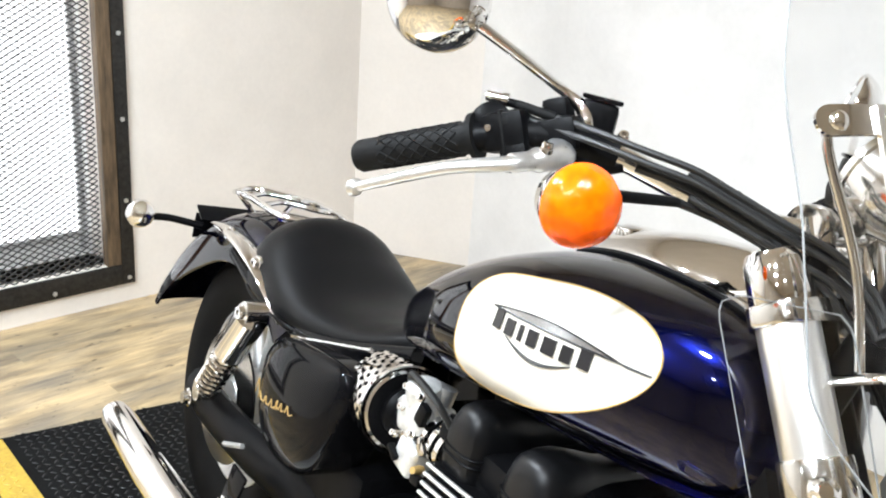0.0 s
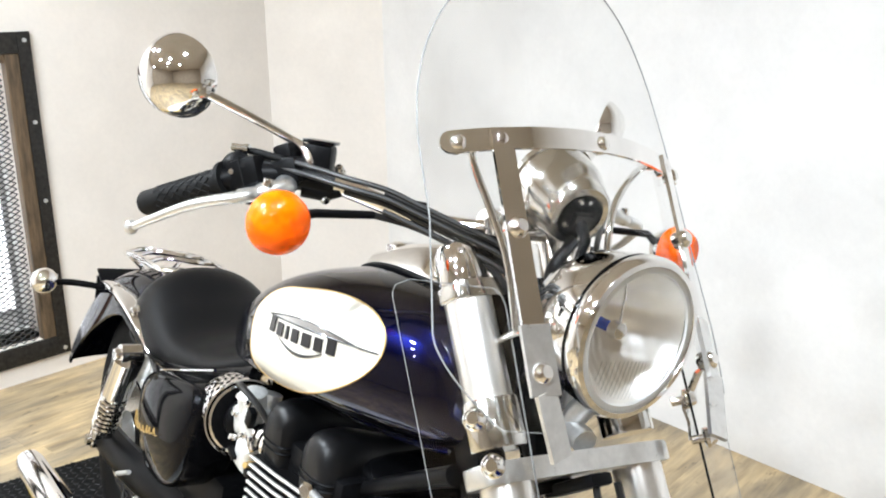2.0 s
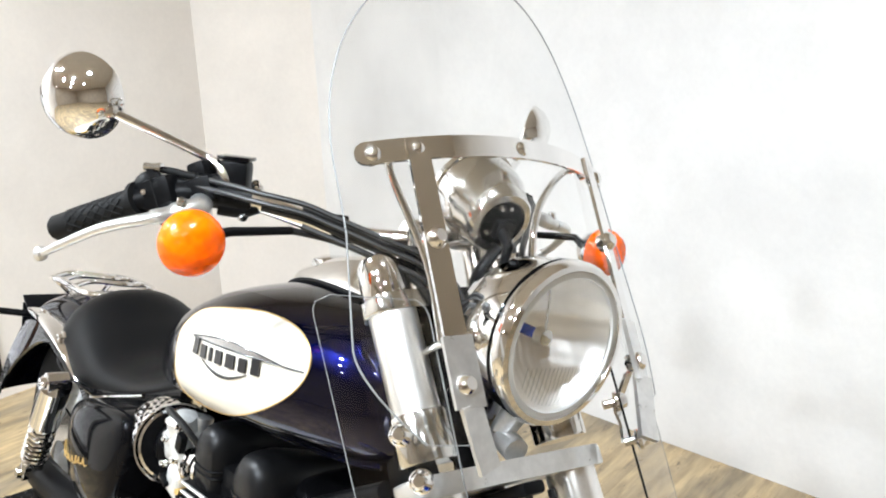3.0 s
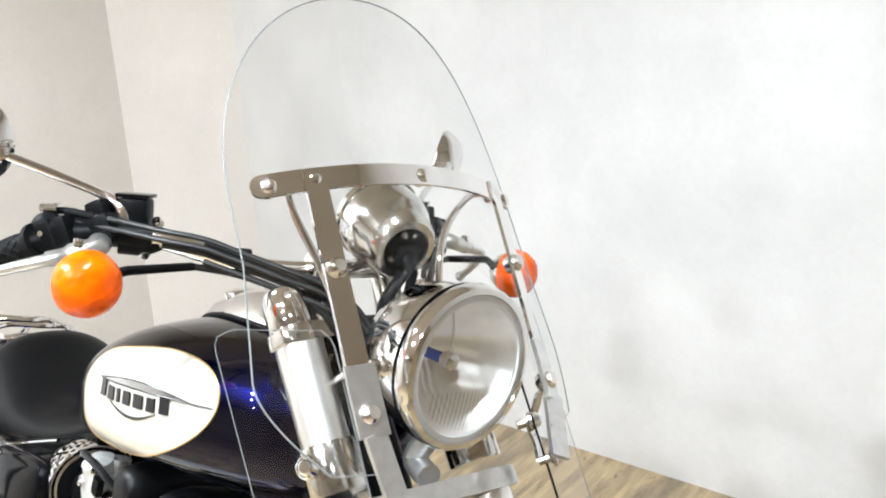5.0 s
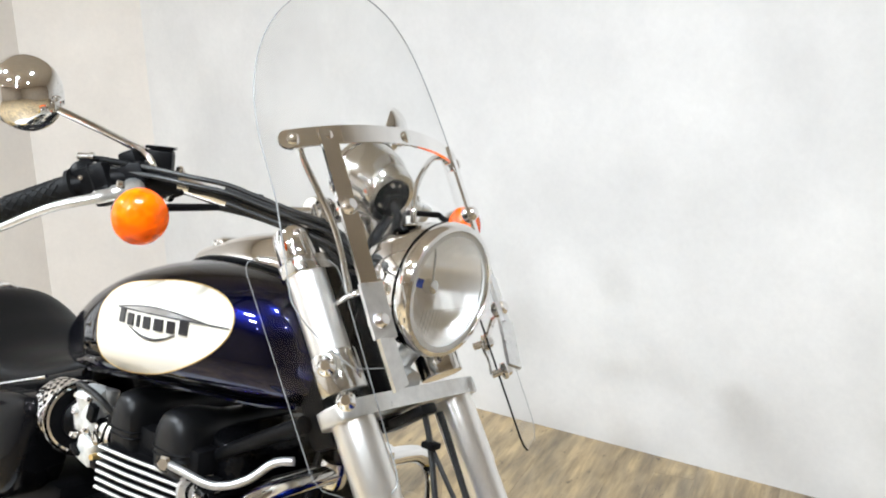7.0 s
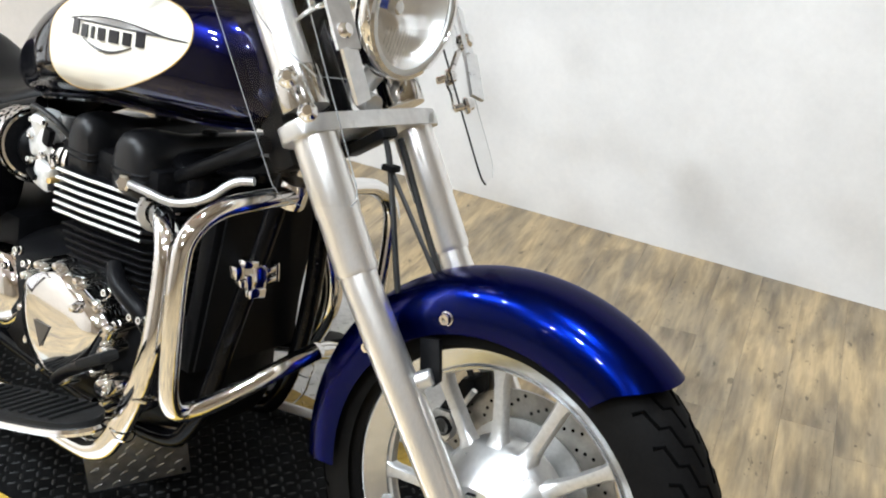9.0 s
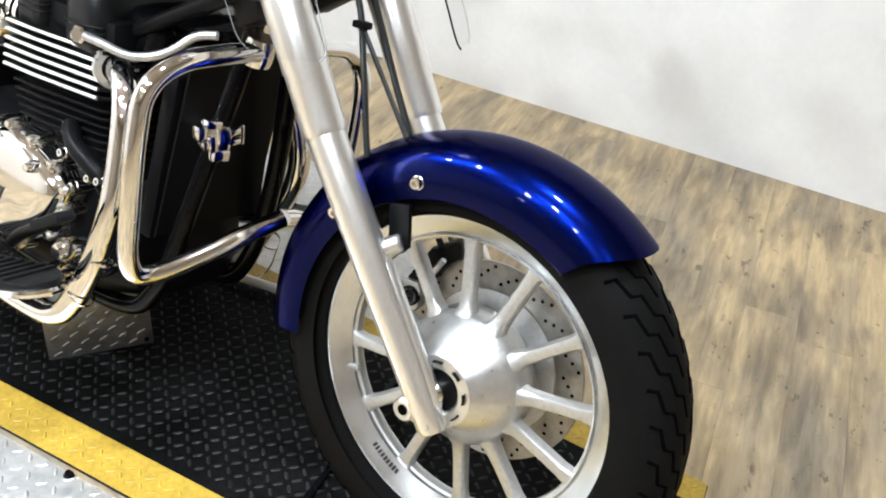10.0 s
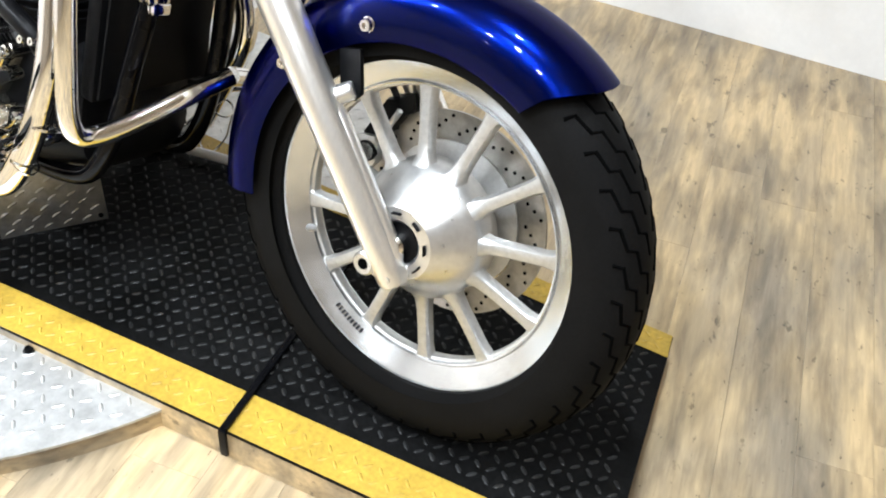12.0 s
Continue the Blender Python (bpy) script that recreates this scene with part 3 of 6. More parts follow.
def fork_at(z, y, out=0.0):
    """A point of a fork leg's axis; out: metres forward of it."""
    return V(1.652 - 0.666 * (z - 0.30), y + 0.034 * max(0.0, min(1.0, (0.62 - z) / 0.32)), z) + FORK_F * out


FORK_D = V(-0.666, 0, 1).normalized()      # up the fork
FORK_F = V(1, 0, 0.666).normalized()       # forward of it


def ring_solid(centre, profile, seg=96):
    """A closed (radius, y) profile turned round the wheel's axle."""
    return lathe(profile, centre, (0, 1, 0), seg, closed=True)


# -- front wheel
def tyre_profile(R, half, bead, crown):
    outer = []
    for k in range(-12, 13):
        t = k / 12
        y = half * math.sin(t * math.pi / 2 * 0.98)
        drop = crown * (1 - math.cos(t * math.pi / 2)) ** 1.15
        outer.append((R - drop, y))
    wall = [(R - crown - 0.02, half * 1.0), (bead + 0.03, half * 0.97), (bead + 0.006, half * 0.80), (bead - 0.008, half * 0.70)]
    right = [(r, -y) for r, y in wall]
    return outer + wall + right[::-1]


front_wheel = child("front_wheel", "cast alloy front wheel with a black road tyre")
part("tyre", ring_solid(AXLE, tyre_profile(0.3265, 0.0545, 0.246, 0.060), 120), TYRE, front_wheel, "black road tyre with zigzag grooves")

# tread grooves: short zigzag near-black ribs, painted as the shade inside cuts between blocks
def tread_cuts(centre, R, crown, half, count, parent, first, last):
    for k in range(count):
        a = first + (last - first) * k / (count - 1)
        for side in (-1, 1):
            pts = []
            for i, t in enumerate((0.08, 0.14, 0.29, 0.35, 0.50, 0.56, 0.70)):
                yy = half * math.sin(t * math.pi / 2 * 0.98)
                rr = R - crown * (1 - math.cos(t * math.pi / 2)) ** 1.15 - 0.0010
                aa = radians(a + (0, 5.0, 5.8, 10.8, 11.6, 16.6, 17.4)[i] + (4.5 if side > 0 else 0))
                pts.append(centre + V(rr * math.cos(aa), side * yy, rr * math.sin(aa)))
            part("groove_shade", tube(pts, 0.0027, 6), RECESS_SHADE, parent)


# near-black colour that stands in for the shade inside recesses and holes
RECESS_SHADE = mat("recess_shade_black", (0.0012, 0.0012, 0.0012), 0.9, spec=0.02)
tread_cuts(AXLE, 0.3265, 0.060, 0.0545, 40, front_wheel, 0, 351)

rim_half = [(0.2480, -0.032), (0.2495, -0.029), (0.243, -0.026), (0.238, -0.018), (0.222, -0.012)]
rim_in = [(0.2035, -0.004), (0.2040, -0.0135), (0.2065, -0.0150), (0.2090, -0.0125), (0.2270, -0.0230), (0.2370, -0.0280), (0.2385, -0.0325), (0.2415, -0.0340)]
rim_prof = rim_half + [(r, -y) for r, y in rim_half[::-1]] + [(r, -y) for r, y in rim_in[::-1]] + rim_in
part("rim", ring_solid(AXLE, rim_prof, 120), RIM_ALLOY, front_wheel, "polished cast alloy rim")
for k in range(12):
    a = radians(10.5 + 30 * k)
    c, s = math.cos(a), math.sin(a)
    rings = []
    for r, w, y0, t in ((0.080, 0.0220, -0.024, 0.018), (0.094, 0.0170, -0.018, 0.015), (0.106, 0.0118, -0.014, 0.012), (0.125, 0.0102, -0.012, 0.011), (0.15, 0.0098, -0.010, 0.011), (0.185, 0.0100, -0.008, 0.011), (0.199, 0.0125, -0.007, 0.011), (0.2075, 0.0190, -0.006, 0.011), (0.2125, 0.0270, -0.006, 0.012)):
        ring = []
        for u, v in ((-1, -0.5), (-0.72, -0.9), (-0.3, -1.0), (0.3, -1.0), (0.72, -0.9), (1, -0.5), (1, 0.6), (0.6, 1), (-0.6, 1), (-1, 0.6)):
            x, z, y = r * c - u * w * s, r * s + u * w * c, y0 + 0.006 + v * t
            ring.append(AXLE + V(x, y, z))
        rings.append(ring)
    part("spoke", loft(rings), ALLOY_CAST, front_wheel)
for k in range(9):
    a = radians(237.0 + 1.75 * k)
    q = [AXLE + V(0.2195 * math.cos(a + d), -0.0160, 0.2195 * math.sin(a + d)) for d in (-0.009, 0.0, 0.009)]
    part("rim_mark", tube(q, 0.0055, 6), PRINT_DARK, front_wheel)
valve = AXLE + V(0.213 * math.cos(radians(203)), -0.010, 0.213 * math.sin(radians(203)))
part("valve_stem", lathe([(0, 0.020), (0.004, 0.019), (0.0045, 0.010), (0.006, 0.012), (0.0075, -0.004), (0, -0.004)], valve, (0.92, -0.2, 0.39), 12), ALLOY, front_wheel)
part("spoke_ring", ring_solid(AXLE, [(0.2035, 0.010), (0.2000, 0.008), (0.1985, 0.001), (0.2000, -0.006), (0.2036, -0.008)], 120), ALLOY_CAST, front_wheel)
hub = part("hub", lathe([(0.0, -0.040), (0.030, -0.040), (0.030, -0.070), (0.034, -0.0735), (0.052, -0.0735), (0.056, -0.070), (0.094, -0.028), (0.100, -0.019), (0.100, 0.02), (0.06, 0.045), (0.03, 0.05), (0.0, 0.05)], AXLE, (0, 1, 0), 64), ALLOY, front_wheel, "conical polished alloy hub")
for k in range(8):
    a = 2 * math.pi * k / 8 + 0.2
    q = [AXLE + V(0.0435 * math.cos(a + d), -0.0738, 0.0435 * math.sin(a + d)) for d in (-0.16, -0.05, 0.06, 0.16)]
    part("hub_slot", tube(q, 0.0055, 8, flat=0.3), SATIN_BLACK, front_wheel)
part("bearing", lathe([(0.0, -0.072), (0.024, -0.072), (0.029, -0.071), (0.029, -0.06), (0, -0.06)], AXLE, (0, 1, 0), 32), SATIN_BLACK, front_wheel)
part("axle", lathe([(0.0, -0.088), (0.012, -0.088), (0.016, -0.084), (0.016, -0.05), (0.011, -0.05), (0.011, 0.13), (0, 0.13)], AXLE, (0, 1, 0), 24), CHROME_WORN, front_wheel, "steel axle")
disc = part("brake_disc", lathe([(0.154, 0.058), (0.154, 0.063), (0.112, 0.063), (0.112, 0.058)], AXLE, (0, 1, 0), 72, closed=True), DISC_STEEL, front_wheel, "drilled steel brake disc")
# drilled holes: near-black discs on the steel, their shade painted rather than cut
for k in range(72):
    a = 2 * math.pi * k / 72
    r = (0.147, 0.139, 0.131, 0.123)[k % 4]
    part("hole_shade", lathe([(0.0, 0.0572), (0.0028, 0.0572), (0.0028, 0.0578), (0, 0.0578)], AXLE + V(r * math.cos(a), 0, r * math.sin(a)), (0, 1, 0), 8), RECESS_SHADE, front_wheel)
part("disc_carrier", lathe([(0.111, 0.056), (0.111, 0.062), (0.075, 0.056), (0.05, 0.050), (0.05, 0.044), (0.075, 0.050)], AXLE, (0, 1, 0), 48, closed=True), ALLOY_CAST, front_wheel)

# -- forks
FY = 0.108


def fork(side):
    y = side * FY
    leg = part("fork_leg", tube([fork_at(z, y) for z in (0.274, 0.281, 0.330, 0.43, 0.50, 0.62, 0.66)], [0.017, 0.0215, 0.0238, 0.0255, 0.026, 0.0265, 0.0265], 24), TUBE_ALLOY, bike, "brushed alloy lower fork leg")
    part("rib", tube([fork_at(z, y) + FORK_F * 0.0155 - V(0, side * 0.004, 0) for z in (0.300, 0.308, 0.40, 0.474, 0.482)], [0.008, 0.0125, 0.0130, 0.0130, 0.009], 14), TUBE_ALLOY, leg)
    lug = fork_at(0.297, y) + V(0, side * 0.008, 0)
    part("axle_lug", slab([V(1.612, lug.y, 0.312), V(1.640, lug.y, 0.326), V(1.676, lug.y, 0.298), V(1.668, lug.y, 0.270), V(1.632, lug.y, 0.276), V(1.614, lug.y, 0.290)], (0, -side * 0.030, 0), 0.005), TUBE_ALLOY, leg)
    q = fork_at(0.372, y)
    part("pinch_bolt", lathe([(0.0, 0.012), (0.0075, 0.012), (0.0085, 0.020), (0.0145, 0.021), (0.0175, 0.018), (0.0180, -0.014), (0, -0.014)], V(1.627, y + 0.034 + side * 0.002, 0.296), (0, side, 0), 20), ALLOY, leg, "socket pinch bolt")
    # the socket's inner shade is a near-black disc on the bolt head
    part("bolt_socket", lathe([(0.0, 0.0), (0.0078, 0.0), (0.0078, -0.002), (0, -0.002)], V(1.627, y + 0.034 + side * 0.0225, 0.296), (0, side, 0), 14), RECESS_SHADE, leg)
    part("drain_screw", bolt(fork_at(0.288, y) + V(0.006, side * 0.017, 0), (0, side, 0), 0.006, 0.004), ALLOY, leg)
    part("boss", lathe([(0.0, 0.046), (0.010, 0.046), (0.0125, 0.043), (0.0128, 0.024), (0.017, 0.0), (0, 0)], fork_at(0.492, y) - V(0, side * 0.004, 0), FORK_F + V(0, -side * 0.42, 0), 20), ALLOY, leg, "fender bracket boss")
    part("lower_shroud", tube([fork_at(z, y) for z in (0.628, 0.634, 0.70, 0.703, 0.80)], [0.0285, 0.0305, 0.0305, 0.032, 0.032], 28), TUBE_ALLOY, bike, "brushed fork shroud")
    part("upper_shroud", tube([fork_at(z, y) for z in (0.83, 0.86, 0.985, 0.988)], [0.0285, 0.0290, 0.0298, 0.0292], 28), TUBE_ALLOY, bike, "chromed upper fork shroud")
    part("fork_cap", tube([fork_at(z, y) for z in (0.990, 0.993, 1.026, 1.034, 1.038)], [0.0292, 0.0312, 0.0310, 0.0275, 0.018], 28), CHROME, bike, "chrome fork top cap")
    for z, d in ((0.842, 0.0), (0.878, 0.0)):
        c = V(1.322 + 1.194 * (0.876 - (z - 0.002)), side * (0.170 if side < 0 else 0.188), z - 0.002)
        b = part("clamp_bolt", lathe([(0.0, 0.011), (0.006, 0.011), (0.0095, 0.008), (0.0105, 0.003), (0.0135, 0.0), (0.0135, -0.005), (0.006, -0.007), (0.006, -0.022), (0, -0.022)], c, FORK_F * 0.8 + V(0, side * 0.9, 0), 20), CHROME, bike, "chrome clamp bolt")
    part("fork_clamp", tube([fork_at(z, y) for z in (0.826, 0.828, 0.872, 0.874)], [0.0335, 0.0345, 0.0345, 0.0335], 24), CHROME_WORN, bike, "alloy clamp round the fork")


for side in (-1, 1):
    fork(side)

# yokes
def yoke(z, half, depth, thick, name, material, label):
    c = fork_at(z, 0)
    pts = []
    for k in range(48):
        a = 2 * math.pi * k / 48
        u, v = math.cos(a), math.sin(a)
        e = 0.45
        y = half * math.copysign(abs(u) ** e, u)
        f = depth * math.copysign(abs(v) ** e, v)
        pts.append(c + V(0, y, 0) + FORK_F * (f + 0.0 - (0.018 * (1 - (y / half) ** 2) if v < 0 else 0)))
    return part(name, slab(pts, FORK_D * thick, 0.004), material, bike, label)


yoke(0.792, 0.152, 0.038, 0.025, "lower_yoke", ALLOY, "polished alloy lower yoke")
yoke(0.975, 0.140, 0.034, 0.022, "upper_yoke", CHROME_WORN, "chromed upper yoke")
part("steering_stem", tube([fork_at(0.78, 0, -0.045), fork_at(1.0, 0, -0.045)], 0.026, 20), SATIN_BLACK, bike)
part("yoke_underside", box(fork_at(0.782, 0), (0.035, 0.09, 0.016), 0.005, aim(FORK_D)), SATIN_BLACK, bike)

# -- front fender: a deep rounded skirt round the tyre
def fender(centre, a0, a1, r_side, r_top, half, n, tail=0.0, cut=0.0, taper=None, power=0.55):
    rings = []
    m = 16
    for i in range(n + 1):
        a = a0 + (a1 - a0) * i / n
        w = half * (taper(i / n) if taper else 1.0)
        u = max(0.0, (a - 115) / (a1 - 115))
        grow, flare = tail * 0.6 * u ** 2, tail * u ** 2.2
        outer, inner = [], []
        for k in range(m + 1):
            t = -1 + 2 * k / m
            aa = radians(a + cut * (1 - i / n) ** 4 * t * t)
            ca, sa = math.cos(aa), math.sin(aa)
            y = w * math.sin(t * math.pi / 2) if abs(t) < 1 else w * t
            r = r_side + flare * abs(t) + (r_top + grow - r_side - flare * abs(t)) * max(0.0, math.cos(t * math.pi / 2)) ** power
            outer.append(centre + V(r * ca, y, r * sa))
            inner.append(centre + V((r - 0.003) * ca, y * 0.965, (r - 0.003) * sa))
        rings.append(outer + inner[::-1])
    return loft(rings)


front_fender = part("front_fender", fender(AXLE, 53, 188, 0.268, 0.347, 0.076, 56, 0.0, 8.0, taper=lambda t: 0.93 + 0.07 * math.sin(math.pi * min(1, max(0, t)))), BLUE, bike, "gloss metallic blue front fender", sharp=50)
for ang, rr in ((109.5, 0.287), (140.8, 0.286)):
    for side in (-1, 1):
        part("fender_bolt", bolt(AXLE + V(rr * math.cos(radians(ang)), side * 0.0765, rr * math.sin(radians(ang))), (0, side, 0), 0.0085, 0.006), CHROME, front_fender, "chrome dome bolt")
for side in (-1, 1):
    plate = [V(1.538, side * 0.074, 0.504), V(1.562, side * 0.074, 0.500), V(1.571, side * 0.074, 0.511), V(1.568, side * 0.074, 0.528), V(1.552, side * 0.062, 0.564), V(1.520, side * 0.062, 0.556)]
    part("fender_bracket", slab(plate, (0, -side * 0.008, 0), 0.002), SATIN_BLACK, bike, "black fender bracket")

# -- rear wheel, fender, swingarm
rear_wheel = child("rear_wheel", "alloy rear wheel with a wide black tyre")
part("tyre", ring_solid(REAR, tyre_profile(0.3265, 0.085, 0.195, 0.055), 96), TYRE, rear_wheel, "wide black road tyre")
part("rim", ring_solid(REAR, [(0.198, -0.062), (0.198, 0.062), (0.188, 0.062), (0.165, 0.03), (0.165, -0.03), (0.188, -0.062)], 72), ALLOY, rear_wheel, "alloy rear rim")
for k in range(12):
    a = radians(30 * k)
    part("spoke", tube([REAR + V(r * math.cos(a), -0.02, r * math.sin(a)) for r in (0.05, 0.17)], [0.014, 0.011], 8), ALLOY_CAST, rear_wheel)
part("hub", lathe([(0, -0.09), (0.035, -0.09), (0.06, -0.05), (0.06, 0.06), (0, 0.06)], REAR, (0, 1, 0), 32), ALLOY_CAST, rear_wheel)
part("brake_disc", lathe([(0.142, -0.098), (0.142, -0.093), (0.06, -0.093), (0.06, -0.098)], REAR, (0, 1, 0), 48, closed=True), CHROME_WORN, rear_wheel, "steel rear brake disc")

rear_fender = part("rear_fender", fender(REAR, 46, 175, 0.288, 0.400, 0.132, 48, 0.155, 0.0, lambda t: 0.80 + 0.20 * math.sin(math.pi * (0.15 + 0.6 * t)), 0.36), DARKBLUE, bike, "gloss dark blue rear fender", sharp=50)
for side in (-1, 1):
    pts = spline([V(0.27, side * 0.14, 0.60), V(0.18, side * 0.147, 0.652), V(0.07, side * 0.148, 0.678), V(-0.04, side * 0.146, 0.680), V(-0.115, side * 0.142, 0.672)], 8)
    part("fender_strut", tube(pts, [0.008 + 0.019 * math.sin(math.pi * (0.12 + 0.80 * i / (len(pts) - 1))) for i in range(len(pts))], 14, flat=0.30), CHROME, bike, "chrome fender strut")
    for q in (V(0.149, side * 0.160, 0.672), V(-0.02, side * 0.152, 0.678)):
        part("strut_bolt", bolt(q, (0, side, 0), 0.012, 0.007), CHROME, bike)
    part("swingarm", tube(spline([V(-0.06, side * 0.135, 0.325), V(0.05, side * 0.14, 0.325), V(0.25, side * 0.13, 0.33), V(0.48, side * 0.10, 0.34)], 6), 0.030, 12, flat=1.45), SATIN_BLACK, bike, "black swingarm")
    part("axle_nut", lathe([(0, 0.03), (0.012, 0.03), (0.014, 0.02), (0.02, 0.018), (0.02, 0.0), (0, 0)], REAR + V(0, side * 0.162, 0), (0, side, 0), 16), CHROME_WORN, bike)
    # shock absorber
    top, low = V(0.265, side * 0.200, 0.612), V(0.075, side * 0.180, 0.375)
    d = (low - top).normalized()
    L = (low - top).length
    shock = part("shock_absorber", tube([top + d * s for s in (-0.012, 0.0, 0.13, 0.135)], [0.020, 0.031, 0.031, 0.026], 24), CHROME, bike, "chrome shock absorber with an exposed spring")
    part("damper_rod", tube([top + d * 0.13, low], 0.014, 12), CHROME_WORN, shock)
    part("spring", tube([top + d * (0.135 + (L - 0.165) * t / 88) + 0.0235 * (math.cos(t * 2 * math.pi / 11) * V(0, 1, 0) + math.sin(t * 2 * math.pi / 11) * d.cross(V(0, 1, 0))) for t in range(89)], 0.0056, 8), CHROME, shock, "steel coil spring")
    part("spring_seat", tube([low - d * 0.034, low - d * 0.026], 0.028, 20), CHROME_WORN, shock)
    part("eye", lathe([(0, -0.02), (0.02, -0.02), (0.02, 0.02), (0, 0.02)], top - d * 0.008, (0, 1, 0), 20), CHROME_WORN, shock)
    part("eye_bolt", bolt(top - d * 0.008 + V(0, side * 0.022, 0), (0, side, 0), 0.013, 0.01), CHROME, shock)
    part("lower_eye", lathe([(0, -0.018), (0.018, -0.018), (0.018, 0.018), (0, 0.018)], low, (0, 1, 0), 20), CHROME_WORN, shock)
    # rear indicator
    ind = V(-0.344, side * 0.231, 0.617)
    rear_ind = part("rear_indicator", lathe([(0.0, 0.034), (0.014, 0.031), (0.026, 0.020), (0.032, 0.004), (0.033, 0.0), (0.032, -0.006), (0.024, -0.022), (0.010, -0.031), (0.0, -0.033)], ind, (1, 0, 0.08), 28), CHROME, bike, "round chrome rear indicator on a black stalk")
    part("stalk", tube(spline([ind - V(0, side * 0.028, 0.004), ind - V(0.0, side * 0.07, 0.004), V(-0.33, side * 0.09, 0.605)], 6), 0.0085, 10), SATIN_BLACK, rear_ind)
part("plate_bracket", box((-0.335, 0, 0.635), (0.05, 0.2, 0.006), 0.002, Matrix.Rotation(0.5, 3, "Y"), box((-0.352, 0, 0.600), (0.006, 0.20, 0.06), 0.002)), SATIN_BLACK, bike, "black number plate bracket")
# chrome luggage rack over the rear fender
rack = part("luggage_rack", tube(spline([V(0.05, -0.075, 0.742), V(-0.10, -0.080, 0.737), V(-0.22, -0.066, 0.722), V(-0.27, 0, 0.714), V(-0.22, 0.066, 0.722), V(-0.10, 0.080, 0.737), V(0.05, 0.075, 0.742), V(0.08, 0, 0.742)], 8, True), 0.0075, 10, True), CHROME, bike, "chrome luggage rack of bent tube")
for k, x in enumerate((-0.04, -0.12, -0.20)):
    z = 0.737 - 0.13 * max(0.0, -x - 0.10)
    part("rack_bar", tube(spline([V(x, -0.082, z), V(x - 0.02, -0.03, z + 0.008), V(x + 0.02, 0.03, z + 0.008), V(x, 0.082, z)], 6), 0.006, 8), CHROME, rack)
for side in (-1, 1):
    for x in (0.0, -0.2):
        part("rack_foot", tube([V(x, side * 0.072, 0.738 if x > -0.1 else 0.724), V(x + 0.02, side * 0.030, 0.70 if x > -0.1 else 0.68)], 0.006, 8), CHROME, rack)

# -- seat
def body_ring(x, zt, zb, hw, dish=0.0, e=0.62, n=40, zmid=0.45):
    zc, hh = zb + (zt - zb) * zmid, None
    ring = []
    for k in range(n):
        a = 2 * math.pi * k / n
        u, v = math.cos(a), math.sin(a)
        y = hw * math.copysign(abs(u) ** e, u)
        z = zc + (zt - zc) * abs(v) ** e if v >= 0 else zc - (zc - zb) * abs(v) ** e
        if v > 0:
            z -= dish * (1 - (y / hw) ** 2) if hw > 0 else 0
        ring.append(V(x, y, z))
    return ring


def interp(table, x):
    """Smooth rows of numbers by their first column."""
    xs = [r[0] for r in table]
    i = max(0, min(len(xs) - 2, sum(1 for q in xs if q <= x) - 1))
    t = (x - xs[i]) / (xs[i + 1] - xs[i])
    rows = [table[max(0, min(len(table) - 1, i + k))] for k in (-1, 0, 1, 2)]
    out = []
    for a, b, c, d in zip(*rows):
        out.append(0.5 * (2 * b + (c - a) * t + (2 * a - 5 * b + 4 * c - d) * t * t + (3 * b - a - 3 * c + d) * t ** 3))
    return out[1:]


SEAT = [(0.010, 0.655, 0.615, 0.05, 0.0), (0.035, 0.720, 0.595, 0.108, 0.0), (0.075, 0.752, 0.588, 0.140, 0.0), (0.135, 0.766, 0.583, 0.158, 0.002), (0.215, 0.736, 0.586, 0.162, 0.014),
        (0.315, 0.696, 0.595, 0.152, 0.020), (0.41, 0.686, 0.612, 0.130, 0.012), (0.50, 0.700, 0.640, 0.112, 0.005), (0.57, 0.722, 0.672, 0.085, 0.0), (0.62, 0.728, 0.69, 0.05, 0.0)]
rings = []
for k in range(41):
    x = 0.010 + (0.62 - 0.010) * k / 40
    zt, zb, hw, dish = interp(SEAT, x)
    rings.append(body_ring(x, zt, zb, hw, dish, 0.90, 44, 0.26))
seat = part("seat", loft(rings), VINYL, bike, "black vinyl solo seat with a raised back")
pts = []
for k in range(2, 39):
    x = 0.010 + (0.62 - 0.010) * k / 40
    zt, zb, hw, dish = interp(SEAT, x)
    pts.append(V(x, -hw * 0.99, zb + (zt - zb) * 0.16))
part("seam_piping", tube(pts, 0.0028, 6), VINYL, seat)
part("seam_piping", tube([V(q.x, -q.y, q.z) for q in pts], 0.0028, 6), VINYL, seat)
part("chrome_strip", tube([V(0.36, -0.165, 0.612), V(0.60, -0.16, 0.69)], 0.004, 8), CHROME, seat)

# -- tank
TANK = [(0.560, 0.735, 0.705, 0.040), (0.60, 0.782, 0.700, 0.105), (0.65, 0.828, 0.706, 0.152), (0.72, 0.876, 0.718, 0.180), (0.80, 0.917, 0.732, 0.209), (0.88, 0.947, 0.745, 0.228),
        (0.96, 0.963, 0.752, 0.230), (1.04, 0.967, 0.756, 0.210), (1.11, 0.961, 0.758, 0.176), (1.16, 0.945, 0.762, 0.145), (1.20, 0.920, 0.770, 0.108), (1.226, 0.875, 0.795, 0.058)]
T_MID, T_E = 0.50, 0.70


def tank_side(x, z):
    """Half width of the tank at x and height z."""
    zt, zb, hw = interp(TANK, x)
    zc = zb + (zt - zb) * T_MID
    h = (zt - zc) if z >= zc else (zc - zb)
    f = min(0.999, abs(z - zc) / h)
    v = f ** (1 / T_E)
    return hw * max(0.0, 1 - v * v) ** (T_E / 2)


